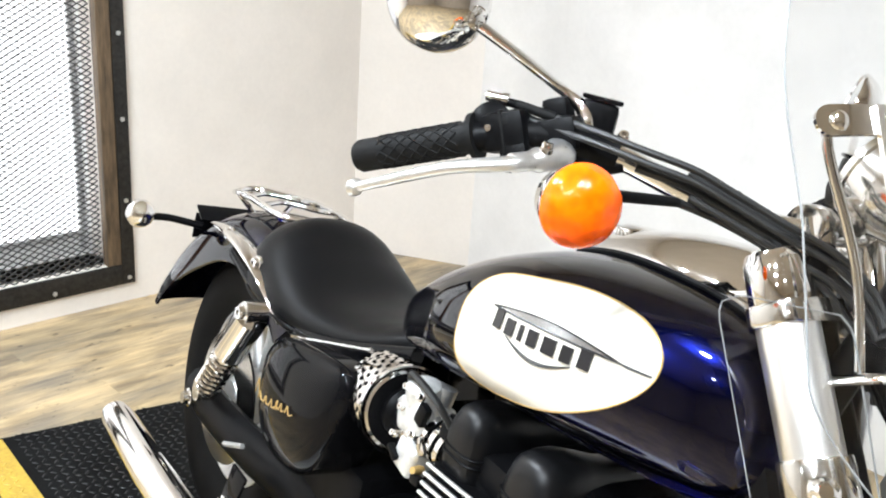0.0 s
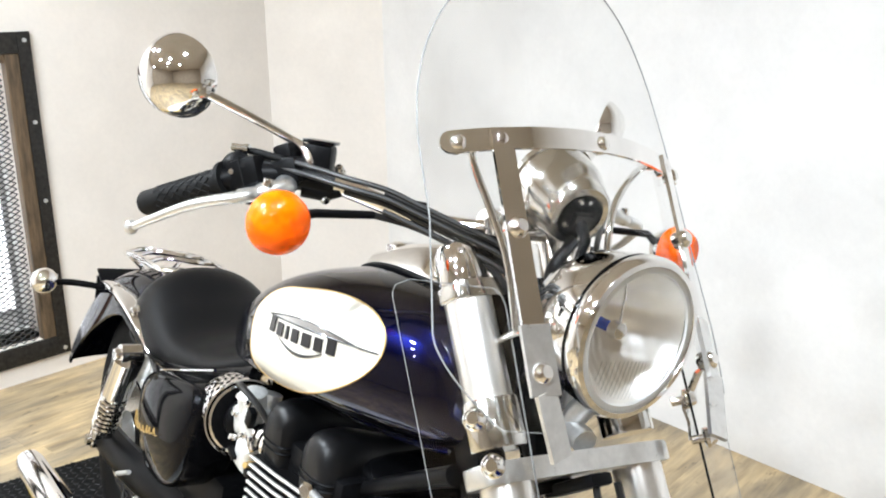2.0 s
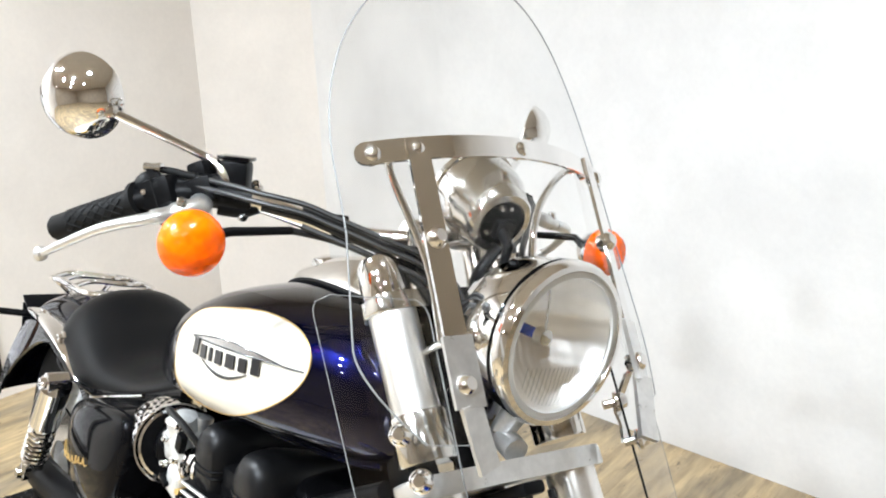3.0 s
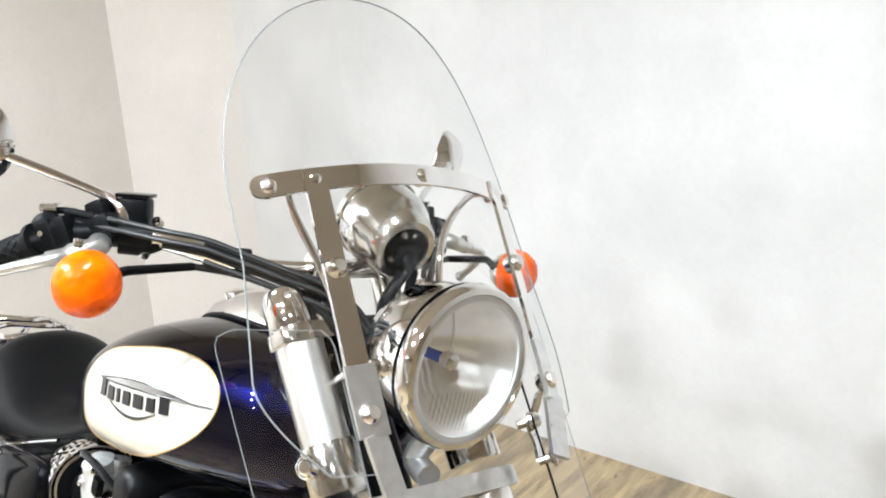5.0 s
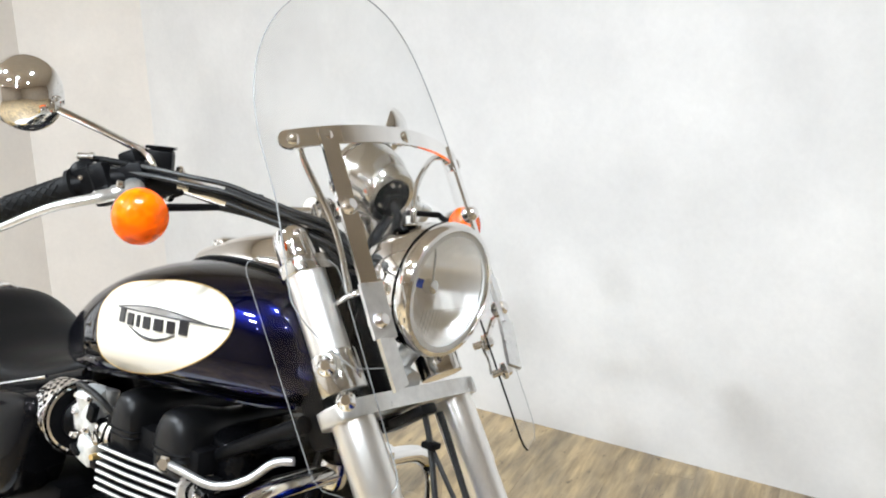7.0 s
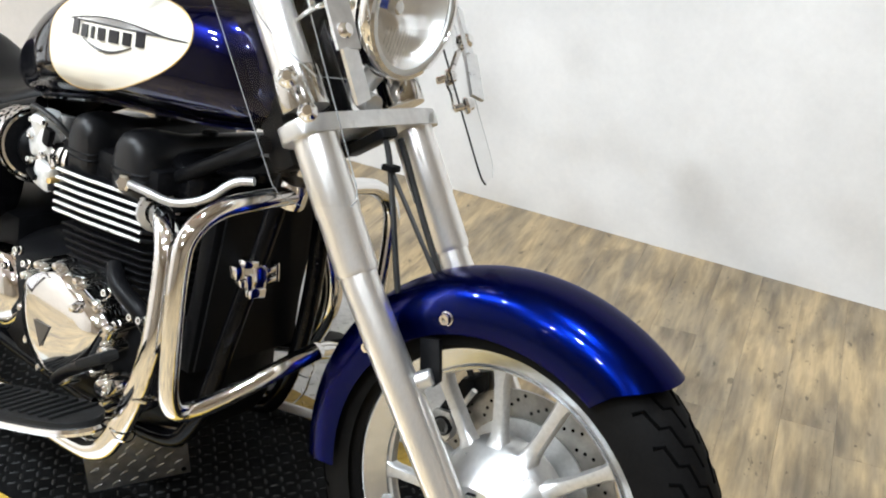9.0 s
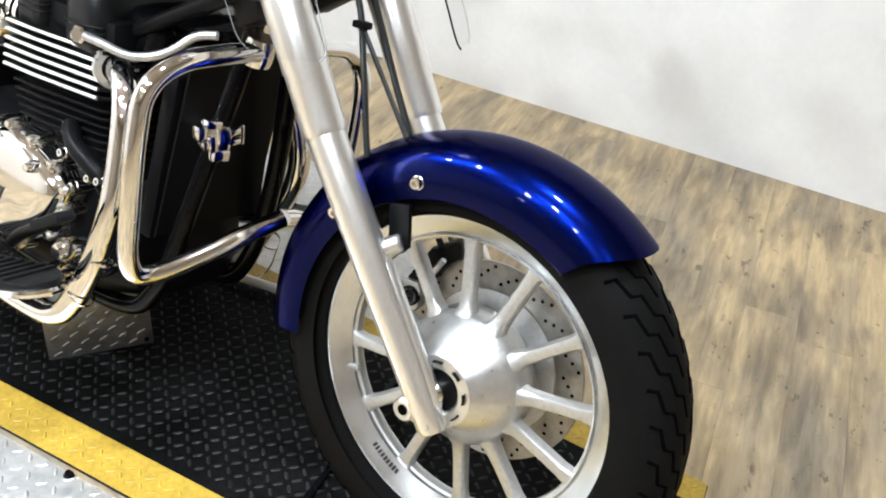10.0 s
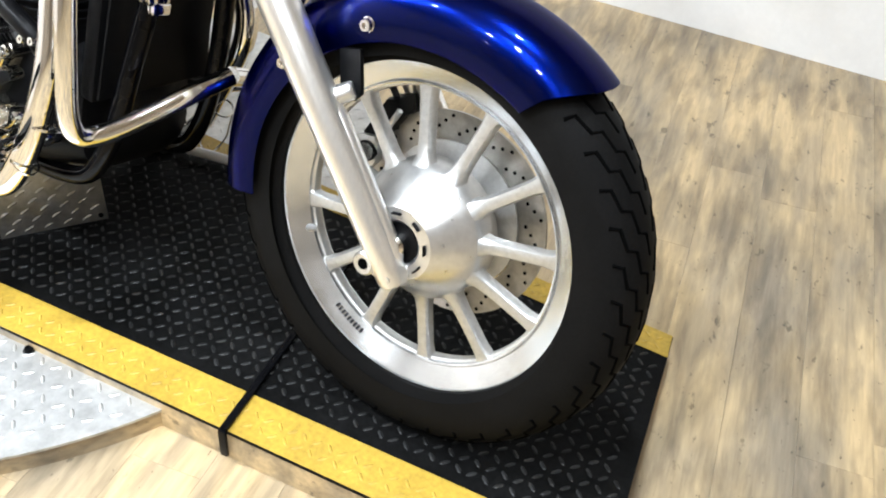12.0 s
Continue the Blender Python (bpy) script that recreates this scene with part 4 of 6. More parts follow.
rings = []
for k in range(61):
    x = 0.560 + (1.226 - 0.560) * k / 60
    zt, zb, hw = interp(TANK, x)
    rings.append(body_ring(x, zt, zb, hw, 0.0, T_E, 56, T_MID))
tank = part("fuel_tank", loft(rings), DARKBLUE, bike, "gloss dark blue teardrop fuel tank with cream side panels")
part("tank_seam", tube([V(x, -0.93 * tank_side(x, interp(TANK, x)[1] + 0.012), interp(TANK, x)[1] + 0.006) for x in [0.66 + 0.02 * k for k in range(27)]], 0.004, 6), DARKBLUE, tank)

PANEL_C = V(0.975, 0, 0.862)


def panel_edge(t):
    """Outline of the cream panel, t from 0 to 1, as x and z offsets from its middle."""
    a = 2 * math.pi * t
    c, s = math.cos(a), math.sin(a)
    x = 0.148 * c if c > 0 else -0.106 * abs(c) ** 0.40
    z = (0.072 if s > 0 else 0.073) * math.copysign(abs(s) ** (1.0 if c > 0 else 0.75), s)
    return x, z + 0.20 * x


for side in (-1, 1):
    bm = bmesh.new()
    rows = []
    for j in range(11):
        f = j / 10
        row = []
        for k in range(64):
            ex, ez = panel_edge(k / 64)
            x, z = PANEL_C.x + ex * f, PANEL_C.z + ez * f
            row.append(bm.verts.new((x, side * (tank_side(x, z) + 0.0024), z)))
        rows.append(row)
    for a, b in zip(rows[1:], rows[2:]):
        for k in range(64):
            bm.faces.new((a[k], a[(k + 1) % 64], b[(k + 1) % 64], b[k]))
    bm.faces.new(rows[1])
    for v in rows[0]:
        bm.verts.remove(v)
    panel = part("side_panel", bm, CREAM, tank, "glossy cream painted side panel")
    pts = []
    for k in range(64):
        ex, ez = panel_edge(k / 64)
        x, z = PANEL_C.x + ex, PANEL_C.z + ez
        pts.append(V(x, side * (tank_side(x, z) + 0.0020), z))
    part("pinstripe", tube(pts, 0.0012, 6, True), GOLD, tank, "thin gold pinstripe")
    # maker's badge as plain shapes: a wing, an underline and seven blocks
    def on_tank(x, z, out=0.004):
        return V(x, side * (tank_side(x, z) + out), z)
    n = 24
    top = [on_tank(0.930 + 0.190 * i / n, 0.888 + 0.012 * math.sin(math.pi * min(1, i / n * 1.15)) - 0.002 * i / n) for i in range(n + 1)]
    low = [on_tank(0.930 + 0.190 * i / n, 0.888 + 0.002 * math.sin(math.pi * i / n) - 0.002 * i / n) for i in range(n + 1)]
    bm = bmesh.new()
    a = [bm.verts.new(q) for q in top]
    b = [bm.verts.new(q) for q in low]
    for i in range(n):
        bm.faces.new((a[i], a[i + 1], b[i + 1], b[i]))
    part("badge_wing", bm, PRINT_GREY, tank, "silver wing badge")
    part("badge_outline", tube(top + low[::-1], 0.0011, 5, True), PRINT_DARK, tank)
    part("badge_tail", tube([on_tank(0.962 + 0.085 * t / 12, 0.864 - 0.013 * math.sin(math.pi * t / 12)) for t in range(13)], [0.0006 + 0.0016 * math.sin(math.pi * t / 12) for t in range(13)], 6), PRINT_DARK, tank)
    x = 0.940
    for w, h, dz in ((0.012, 0.021, 0.000), (0.012, 0.018, -0.001), (0.005, 0.018, -0.001), (0.012, 0.018, -0.001), (0.015, 0.018, -0.001), (0.012, 0.018, -0.001), (0.012, 0.021, 0.000)):
        q = [on_tank(x, 0.867 + dz), on_tank(x + w, 0.867 + dz), on_tank(x + w, 0.867 + dz + h), on_tank(x, 0.867 + dz + h)]
        part("badge_block", slab(q, V(0, side * 0.002, 0), 0.0), PRINT_DARK, tank)
        x += w + 0.0075

# chrome console on the tank's top
def tank_top(x, y):
    zt, zb, hw = interp(TANK, x)
    zc = zb + (zt - zb) * T_MID
    u = min(0.999, abs(y) / hw) ** (1 / T_E)
    return zc + (zt - zc) * max(0.0, 1 - u * u) ** (T_E / 2)


def console_half(t):
    return 0.070 * math.sin(math.pi * min(1.0, 0.34 + t * 1.2) / 2) * (1 - 0.2 * max(0.0, (t - 0.6) / 0.4))


def console_top(t):
    return 0.962 + 0.056 * math.sin(math.pi / 2 * min(1.0, t / 0.72)) - 0.016 * max(0.0, t - 0.72) / 0.28


rings = []
for k in range(33):
    t = k / 32
    x = 0.835 + 0.335 * t
    w = console_half(t)
    top = console_top(t)
    ring = []
    for i in range(24):
        u = -1 + 2 * i / 23
        y = w * u
        low = tank_top(x, y) + 0.002
        ring.append(V(x, y, low + max(0.004, top - low) * (1 - abs(u) ** 2.6)))
    ring += [V(x, w * u, tank_top(x, w * u) - 0.01) for u in (1, 0.5, 0, -0.5, -1)]
    rings.append(ring)
console = part("console", loft(rings), CHROME, tank, "flat chrome console along the tank's top")
rim = [V(0.835 + 0.335 * k / 24, -0.001 - console_half(k / 24), 0) for k in range(25)]
for side in (-1, 1):
    part("console_seal", tube([V(q.x, -side * q.y, tank_top(q.x, q.y) + 0.003) for q in rim], 0.0035, 6), RUBBER, console)
part("console_lock", lathe([(0, 0.004), (0.012, 0.004), (0.016, 0.002), (0.018, -0.006), (0, -0.006)], V(0.975, -0.036, 0.988), (-0.1, -0.35, 1), 24), CHROME_WORN, console, "round chrome lock")
part("lock_slot", lathe([(0, 0.0046), (0.008, 0.0046), (0.008, 0.003), (0, 0.003)], V(0.975, -0.036, 0.988), (-0.1, -0.35, 1), 16), BLACK, console)
part("filler_cap", lathe([(0, 0.018), (0.022, 0.017), (0.031, 0.012), (0.033, 0.0), (0.033, -0.01), (0, -0.01)], V(0.897, 0.004, 0.972), (-0.10, 0, 1), 32), CHROME, tank, "round chrome filler cap")

for k in range(30):
    a = 2 * math.pi * k / 30
    part("cap_knurl", box(V(0.897 + 0.034 * math.cos(a), 0.004 + 0.034 * math.sin(a), 0.977), (0.003, 0.003, 0.008), 0.001), CHROME_WORN, tank)

# -- headlamp
HL = V(1.3704, 0.0083, 0.9775)
HA = V(1, 0.005, -0.054).normalized()
headlight = part("headlight", lathe([(0.0, -0.135), (0.035, -0.130), (0.065, -0.110), (0.086, -0.075), (0.094, -0.035), (0.095, -0.015), (0.091, -0.012)], HL, HA, 64), CHROME, bike, "large round chrome headlight")
part("trim_ring", lathe([(0.0955, -0.016), (0.0985, -0.010), (0.0985, 0.0), (0.095, 0.007), (0.0885, 0.008), (0.086, 0.002), (0.086, -0.010)], HL, HA, 72, closed=True), CHROME, headlight, "polished chrome lens ring")
HU = HA.cross(V(0, 0, 1)).normalized()
HV = HU.cross(HA)
bowl = [(0.086, -0.004), (0.080, -0.018), (0.066, -0.042), (0.046, -0.064), (0.022, -0.078), (0.012, -0.081)]
rings = []
for q in spline([V(r, h, 0) for r, h in bowl], 5):
    r, h = q.x, q.y
    ring = []
    for k in range(144):
        a = 2 * math.pi * k / 144
        u, v = r * math.cos(a), r * math.sin(a)
        step = 0.0009 * math.sin(u * 620) * (1.0 if v < 0 else 0.45) + 0.0012 * math.sin(v * 210 + 1.0)
        ring.append(HL + HU * u + HV * v + HA * (h + step * min(1.0, (0.086 - r) / 0.012)))
    rings.append(ring)
part("reflector", loft(rings, caps=False), REFLECTOR, headlight, "fluted mirror bowl reflector", sharp=80)
part("bulb", lathe([(0, -0.034), (0.005, -0.035), (0.007, -0.045), (0.007, -0.082), (0, -0.082)], HL, HA, 20), BULB_BLUE, headlight, "blue-tinted bulb")
part("bulb_shield", lathe([(0, -0.022), (0.010, -0.024), (0.0115, -0.036), (0.0100, -0.036), (0, -0.030)], HL, HA, 24), CHROME_WORN, headlight)
part("shield_arm", tube([HL + HA * -0.028 + HV * 0.008, HL + HA * -0.030 + HV * 0.045, HL + HA * -0.036 + HV * 0.066], 0.0016, 6), CHROME_WORN, headlight)
part("seam", lathe([(0.0950, -0.0185), (0.0968, -0.0185), (0.0968, -0.0160), (0.0950, -0.0160)], HL, HA, 72, closed=True), BLACK, headlight)
part("lens_rim", lathe([(0.0868, -0.002), (0.0868, 0.004), (0.0800, 0.0065), (0.0790, 0.003)], HL, HA, 72, closed=True), LENS_RIM, headlight, "frosted lens rim")
lens = part("lens", lathe([(0.0, 0.016), (0.03, 0.0145), (0.06, 0.009), (0.08, 0.0035)], HL, HA, 64), ACRYLIC, headlight, "clear domed lens")
lens.visible_shadow = False
for k in range(-9, 10):
    u = 0.0062 * k
    lo, hi = -math.sqrt(0.072 ** 2 - u * u), -0.022
    part("lens_flute", tube([HL + HU * u + HV * v + HA * (0.0145 - 2.0 * (u * u + v * v)) for v in (lo, (lo + hi) / 2, hi)], 0.0011, 5), ACRYLIC, headlight)
for side in (-1, 1):
    part("headlight_bracket", tube(spline([HL + V(-0.045, side * 0.092, 0.0), HL + V(-0.07, side * 0.115, -0.01), fork_at(0.93, side * 0.09, 0.02)], 6), 0.008, 10, flat=0.6), CHROME, bike, "chrome headlight ear")
    part("headlight_bolt", bolt(HL + V(-0.045, side * 0.098, 0), (0, side, 0), 0.011, 0.009), CHROME, headlight)
part("headlight_stay", tube(spline([HL + V(-0.05, 0, -0.09), HL + V(-0.075, 0, -0.13), fork_at(0.82, 0, 0.03)], 6), 0.016, 10), ALLOY_CAST, bike)

# -- speedometer: its cup seen from ahead
SA = V(-0.91, 0.16, 0.38).normalized()
SP = V(1.250, 0.006, 1.097) + SA * 0.059
speedo = part("speedometer", lathe([(0.0, -0.056), (0.030, -0.056), (0.031, -0.059), (0.039, -0.058), (0.043, -0.053), (0.046, -0.040), (0.0505, -0.026), (0.0545, -0.014), (0.0555, -0.006), (0.0555, 0.020), (0.058, 0.022), (0.058, 0.030), (0.052, 0.032), (0.050, 0.026), (0, 0.026)], SP, SA, 48), CHROME_WORN, bike, "chrome cup speedometer above the headlight")
part("speedo_recess", lathe([(0.0, -0.0580), (0.029, -0.0580), (0.0295, -0.0562), (0, -0.0562)], SP, SA, 32), RECESS_SHADE, speedo)
part("speedo_socket", box(SP - SA * 0.061 + V(0, 0.002, -0.006), (0.026, 0.024, 0.010), 0.003, aim(SA)), SATIN_BLACK, speedo)
for dy, dz in ((-0.010, 0.019), (0.004, 0.020), (-0.018, -0.012), (0.012, -0.020)):
    part("socket_screw", bolt(SP - SA * 0.0585 + V(0.4 * dz, dy, dz), -SA, 0.0028, 0.003), CHROME, speedo)
part("speedo_drive", tube([SP - SA * 0.05, SP - SA * 0.075 + V(0.004, 0, -0.02), SP - SA * 0.08 + V(-0.01, 0, -0.06)], [0.009, 0.007, 0.005], 12), SATIN_BLACK, speedo)
for k in range(3):
    a = 2.1 * k + 0.4
    part("cup_screw", bolt(SP - SA * 0.049 + 0.037 * (math.cos(a) * V(0, 1, 0) + math.sin(a) * SA.cross(V(0, 1, 0))), -SA, 0.005, 0.004), CHROME, speedo)
part("speedo_bracket", tube(spline([SP - SA * 0.03 + V(0.02, 0, -0.04), V(1.235, -0.01, 1.03), fork_at(0.985, 0, 0.03)], 6), 0.013, 10, flat=0.5), SATIN_BLACK, bike)

# -- handlebar and controls
BAR = [(1.165, 0.0, 1.062), (1.152, -0.045, 1.058), (1.11, -0.10, 1.056), (1.07, -0.155, 1.068), (1.035, -0.21, 1.084), (1.0, -0.265, 1.088), (0.945, -0.329, 1.069), (0.845, -0.392, 1.016)]
right_bar = spline([V(*q) for q in BAR], 8)
full_bar = [V(q.x, -q.y, q.z) for q in right_bar[:0:-1]] + right_bar
part("handlebar", tube(full_bar, 0.0125, 16), CHROME, bike, "swept-back chrome handlebar")
for side in (-1, 1):
    part("riser", tube([fork_at(0.99, side * 0.045), V(1.152, side * 0.045, 1.072)], [0.020, 0.018], 16), CHROME, bike, "chrome handlebar riser")
    part("bar_clamp", lathe([(0, -0.016), (0.021, -0.016), (0.023, -0.012), (0.023, 0.012), (0.021, 0.016), (0, 0.016)], V(1.152, side * 0.045, 1.064), (0, 1, 0), 24), CHROME, bike)
G0, G1 = V(0.945, -0.329, 1.069), V(0.842, -0.394, 1.015)
for side in (-1, 1):
    m = lambda q: V(q.x, q.y * -side, q.z)
    d = (G1 - G0).normalized()
    pts = [G0 + (G1 - G0) * t for t in (0, 0.03, 0.5, 0.96, 1.0)]
    grip = part("grip", tube([m(q) for q in pts], [0.0175, 0.0168, 0.0170, 0.0172, 0.014], 24), RUBBER, bike, "black rubber grip with a diamond pattern")
    across = d.cross(V(0, 0, 1)).normalized()
    up = across.cross(d)
    for twist in (-1, 1):
        for k in range(9):
            q = []
            for i in range(10):
                a = twist * (2 * math.pi * i / 14) + 2 * math.pi * k / 9
                q.append(m(G0 + d * (0.012 + 0.010 * i) + 0.0174 * (math.cos(a) * across + math.sin(a) * up)))
            part("grip_rib", tube(q, 0.0011, 4), RUBBER, grip)
    part("grip_flange", tube([m(G0 - d * 0.006), m(G0)], 0.024, 24), RUBBER, grip)
    # switch housing with throttle pulley and cable ends
    turn = aim(m(d))
    c = m(V(0.968, -0.306, 1.083))
    body = part("switch_housing", box(c, (0.038, 0.040, 0.046), 0.009, turn), SATIN_BLACK, bike, "black switch housing with cable ends")
    part("bar_sleeve", tube([m(q) for q in spline([V(1.030, -0.217, 1.085), V(1.0, -0.265, 1.088), V(0.97, -0.300, 1.082), V(0.945, -0.329, 1.069)], 4)], 0.0165, 14), SATIN_BLACK, body)
    part("housing_joint", box(c, (0.0395, 0.0415, 0.003), 0.0008, turn), RUBBER, body)
    part("pulley_cover", lathe([(0.0, 0.014), (0.014, 0.013), (0.021, 0.008), (0.022, -0.012), (0, -0.012)], m(V(0.953, -0.316, 1.086)), m(V(0.5, -0.75, 0.25)), 24), SATIN_BLACK, body)
    part("cable_elbow", tube(spline([m(V(0.946, -0.322, 1.078)), m(V(0.941, -0.320, 1.097)), m(V(0.949, -0.308, 1.109)), m(V(0.968, -0.290, 1.110))], 6), 0.0046, 10), SATIN_BLACK, body)
    part("cable_adjuster", lathe([(0, -0.013), (0.0052, -0.012), (0.0052, 0.004), (0.0068, 0.005), (0.0068, 0.011), (0, 0.012)], m(V(0.947, -0.312, 1.112)), m(V(0.75, 0.65, 0.02)), 12), CHROME_WORN, body, "bright cable adjuster")
    part("adjuster_lug", box(m(V(0.948, -0.306, 1.099)), (0.012, 0.010, 0.014), 0.003, turn), CHROME_WORN, body)
    part("switch_button", box(m(V(0.975, -0.316, 1.093)), (0.014, 0.010, 0.012), 0.003, turn), RUBBER, body)
    part("housing_screw", bolt(m(V(0.966, -0.329, 1.083)), m(V(0.5, -0.8, 0)), 0.004, 0.003), CHROME, body)
    part("lower_housing", box(m(V(0.985, -0.300, 1.062)), (0.030, 0.030, 0.030), 0.008, turn), SATIN_BLACK, body)
    # brake cylinder and reservoir
    zr = Matrix.Rotation(side * 0.72, 3, "Z")
    res = part("reservoir", box(m(V(1.006, -0.230, 1.110)), (0.036, 0.038, 0.046), 0.007, zr), SATIN_BLACK, bike, "black brake fluid reservoir")
    part("reservoir_lid", box(m(V(1.006, -0.230, 1.1355)), (0.039, 0.041, 0.005), 0.002, zr), BLACK, res)
    part("cylinder_body", box(m(V(0.992, -0.262, 1.090)), (0.052, 0.036, 0.052), 0.009, turn), SATIN_BLACK, res)
    part("cylinder_cap", box(m(V(0.986, -0.264, 1.114)), (0.034, 0.026, 0.026), 0.006, turn), SATIN_BLACK, res)
    part("cylinder_neck", tube([m(V(1.01, -0.250, 1.075)), m(V(1.028, -0.226, 1.072)), m(V(1.04, -0.212, 1.078))], [0.012, 0.010, 0.007], 12), SATIN_BLACK, res)
    part("union_bolt", bolt(m(V(1.030, -0.228, 1.066)), (1, 0, -0.4), 0.006, 0.006), CHROME_WORN, res)
    part("pulley_screw", bolt(m(V(1.004, -0.268, 1.107)), m(V(0.6, -0.6, 0.4)), 0.004, 0.004), GOLD, res, "small brass screw")
    part("clamp_bolt_head", bolt(m(V(1.030, -0.212, 1.104)), m(V(0.4, -0.5, 0.7)), 0.006, 0.006), CHROME, bike)
    perch = part("lever_perch", tube(spline([m(V(1.010, -0.275, 1.078)), m(V(1.033, -0.288, 1.076)), m(V(1.034, -0.318, 1.068)), m(V(1.034, -0.345, 1.062))], 5), [0.014] * 6 + [0.013] * 5 + [0.010] * 5, 12, flat=0.9), ALLOY, bike, "alloy lever perch")
    part("pivot_bolt", bolt(m(V(1.038, -0.312, 1.082)), (0.1, 0, 1), 0.006, 0.005), CHROME, perch)
    tip = V(0.912, -0.430, 0.996)
    pts = spline([m(q) for q in (V(1.036, -0.325, 1.066), V(1.034, -0.352, 1.060), V(0.998, -0.388, 1.043), V(0.945, -0.418, 1.013), tip)], 8)
    lever = part("lever", tube(pts, [0.0100 - 0.0042 * i / (len(pts) - 1) for i in range(len(pts))], 12, flat=0.8), ALLOY, bike, "alloy hand lever with a ball end")
    part("ball_end", lathe([(0, -0.0095), (0.006, -0.0075), (0.0095, 0), (0.006, 0.0075), (0, 0.0095)], m(tip), (1, 0, 0), 16), ALLOY, lever)
    # mirror
    m_plain = m
    back = V(-0.080, 0.016, 0.014) if side > 0 else V(0, 0, 0)
    m = lambda q: m_plain(q) + back * max(0.0, min(1.0, (-0.24 - q.y) / 0.13))
    jn = V(0.968, -0.376, 1.176)
    pts = spline([m(q) for q in (V(1.012, -0.245, 1.085), V(1.012, -0.247, 1.108), V(1.002, -0.252, 1.124), V(0.986, -0.268, 1.135), V(0.978, -0.316, 1.154), jn)], 8)
    mirror = part("mirror", tube(pts, [0.0078 - 0.0022 * max(0.0, min(1.0, (i - 14) / 8)) for i in range(len(pts))], 12), CHROME, bike, "round chrome mirror on a bent stem")
    mc = V(0.934, -0.401, 1.190)
    ma = (V(-0.64, 0.755, 0.16) if side < 0 else V(-0.74, 0.64, 0.18)).normalized()
    part("mirror_bowl", lathe([(0.0, -0.037), (0.018, -0.035), (0.033, -0.027), (0.0445, -0.0145), (0.051, 0.0), (0.052, 0.006), (0.0495, 0.009), (0.0475, 0.007), (0, 0.007)], m(mc), m_plain(ma), 40), CHROME, mirror, "domed chrome mirror back")
    part("mirror_joint", lathe([(0, -0.014), (0.009, -0.011), (0.0125, 0), (0.009, 0.011), (0, 0.014)], m(jn + (mc - jn) * 0.15), (1, 0, 0), 16), CHROME, mirror)
    # front indicator
    m = m_plain
    ind = V(1.118, -0.334, 1.048) if side < 0 else V(1.143, -0.317, 1.042)
    ia = V(1, -0.05, -0.02).normalized()
    indicator = part("front_indicator", lathe([(0.0, -0.036), (0.014, -0.034), (0.026, -0.024), (0.0335, -0.006), (0.0345, 0.0), (0.034, 0.004), (0.03, 0.006), (0, 0.006)], m(ind), m(ia), 36), CHROME, bike, "round indicator with an orange lens and a chrome cup")
    part("lens", lathe([(0.0362, -0.002), (0.0375, 0.004), (0.0360, 0.014), (0.030, 0.026), (0.018, 0.034), (0.0, 0.037)], m(ind), m(ia), 36), AMBER, indicator, "orange ribbed lens")
    part("stalk", tube([m(ind + V(-0.010, 0.026, 0.006)), m(V(1.116, -0.285, 1.060)), m(V(1.113, -0.205, 1.062))], [0.0062, 0.0056, 0.0050], 10), SATIN_BLACK, indicator)
    part("indicator_wire", tube(spline([m(V(1.113, -0.206, 1.062)), m(V(1.125, -0.155, 1.053)), m(V(1.16, -0.120, 1.040)), m(V(1.21, -0.085, 1.018)), m(V(1.25, -0.05, 0.97))], 6), 0.0042, 8), CABLE, indicator)
# cables along the bar
CABLES = [(0.962, -0.298, 1.110), (1.032, -0.261, 1.106), (1.077, -0.228, 1.100), (1.112, -0.191, 1.094), (1.138, -0.162, 1.083), (1.176, -0.120, 1.066), (1.215, -0.080, 1.049), (1.25, -0.05, 1.015), (1.262, -0.03, 0.95)]
for dx, dz, r, first in ((0.0, 0.0, 0.0036, 0), (0.004, -0.0105, 0.0034, 0), (-0.010, -0.018, 0.0046, 2), (-0.014, -0.006, 0.0040, 3), (0.004, -0.026, 0.0036, 3)):
    pts = spline([V(x + dx, y - dx * 0.6, z + dz) for x, y, z in CABLES[first:]], 8)
    part("control_cable", tube(pts, r, 8), CABLE, bike, "black control cable")
for dz in (0.0, -0.0105):
    q = [V(x, y, z + dz) for x, y, z in CABLES[:2]]
    part("cable_sleeve", tube([q[0], q[0] + (q[1] - q[0]) * 0.55], 0.0052, 10), RUBBER, bike)
for dz in (0.0, -0.012):
    part("control_cable", tube(spline([V(x, -y, z + dz) for x, y, z in CABLES], 8), 0.004, 8), CABLE, bike)
for q in (V(1.122, -0.143, 1.067), V(1.200, -0.090, 1.043)):
    part("cable_tie", box(q, (0.005, 0.020, 0.034), 0.004, Matrix.Rotation(-0.75, 3, "Z")), SATIN_BLACK, bike)
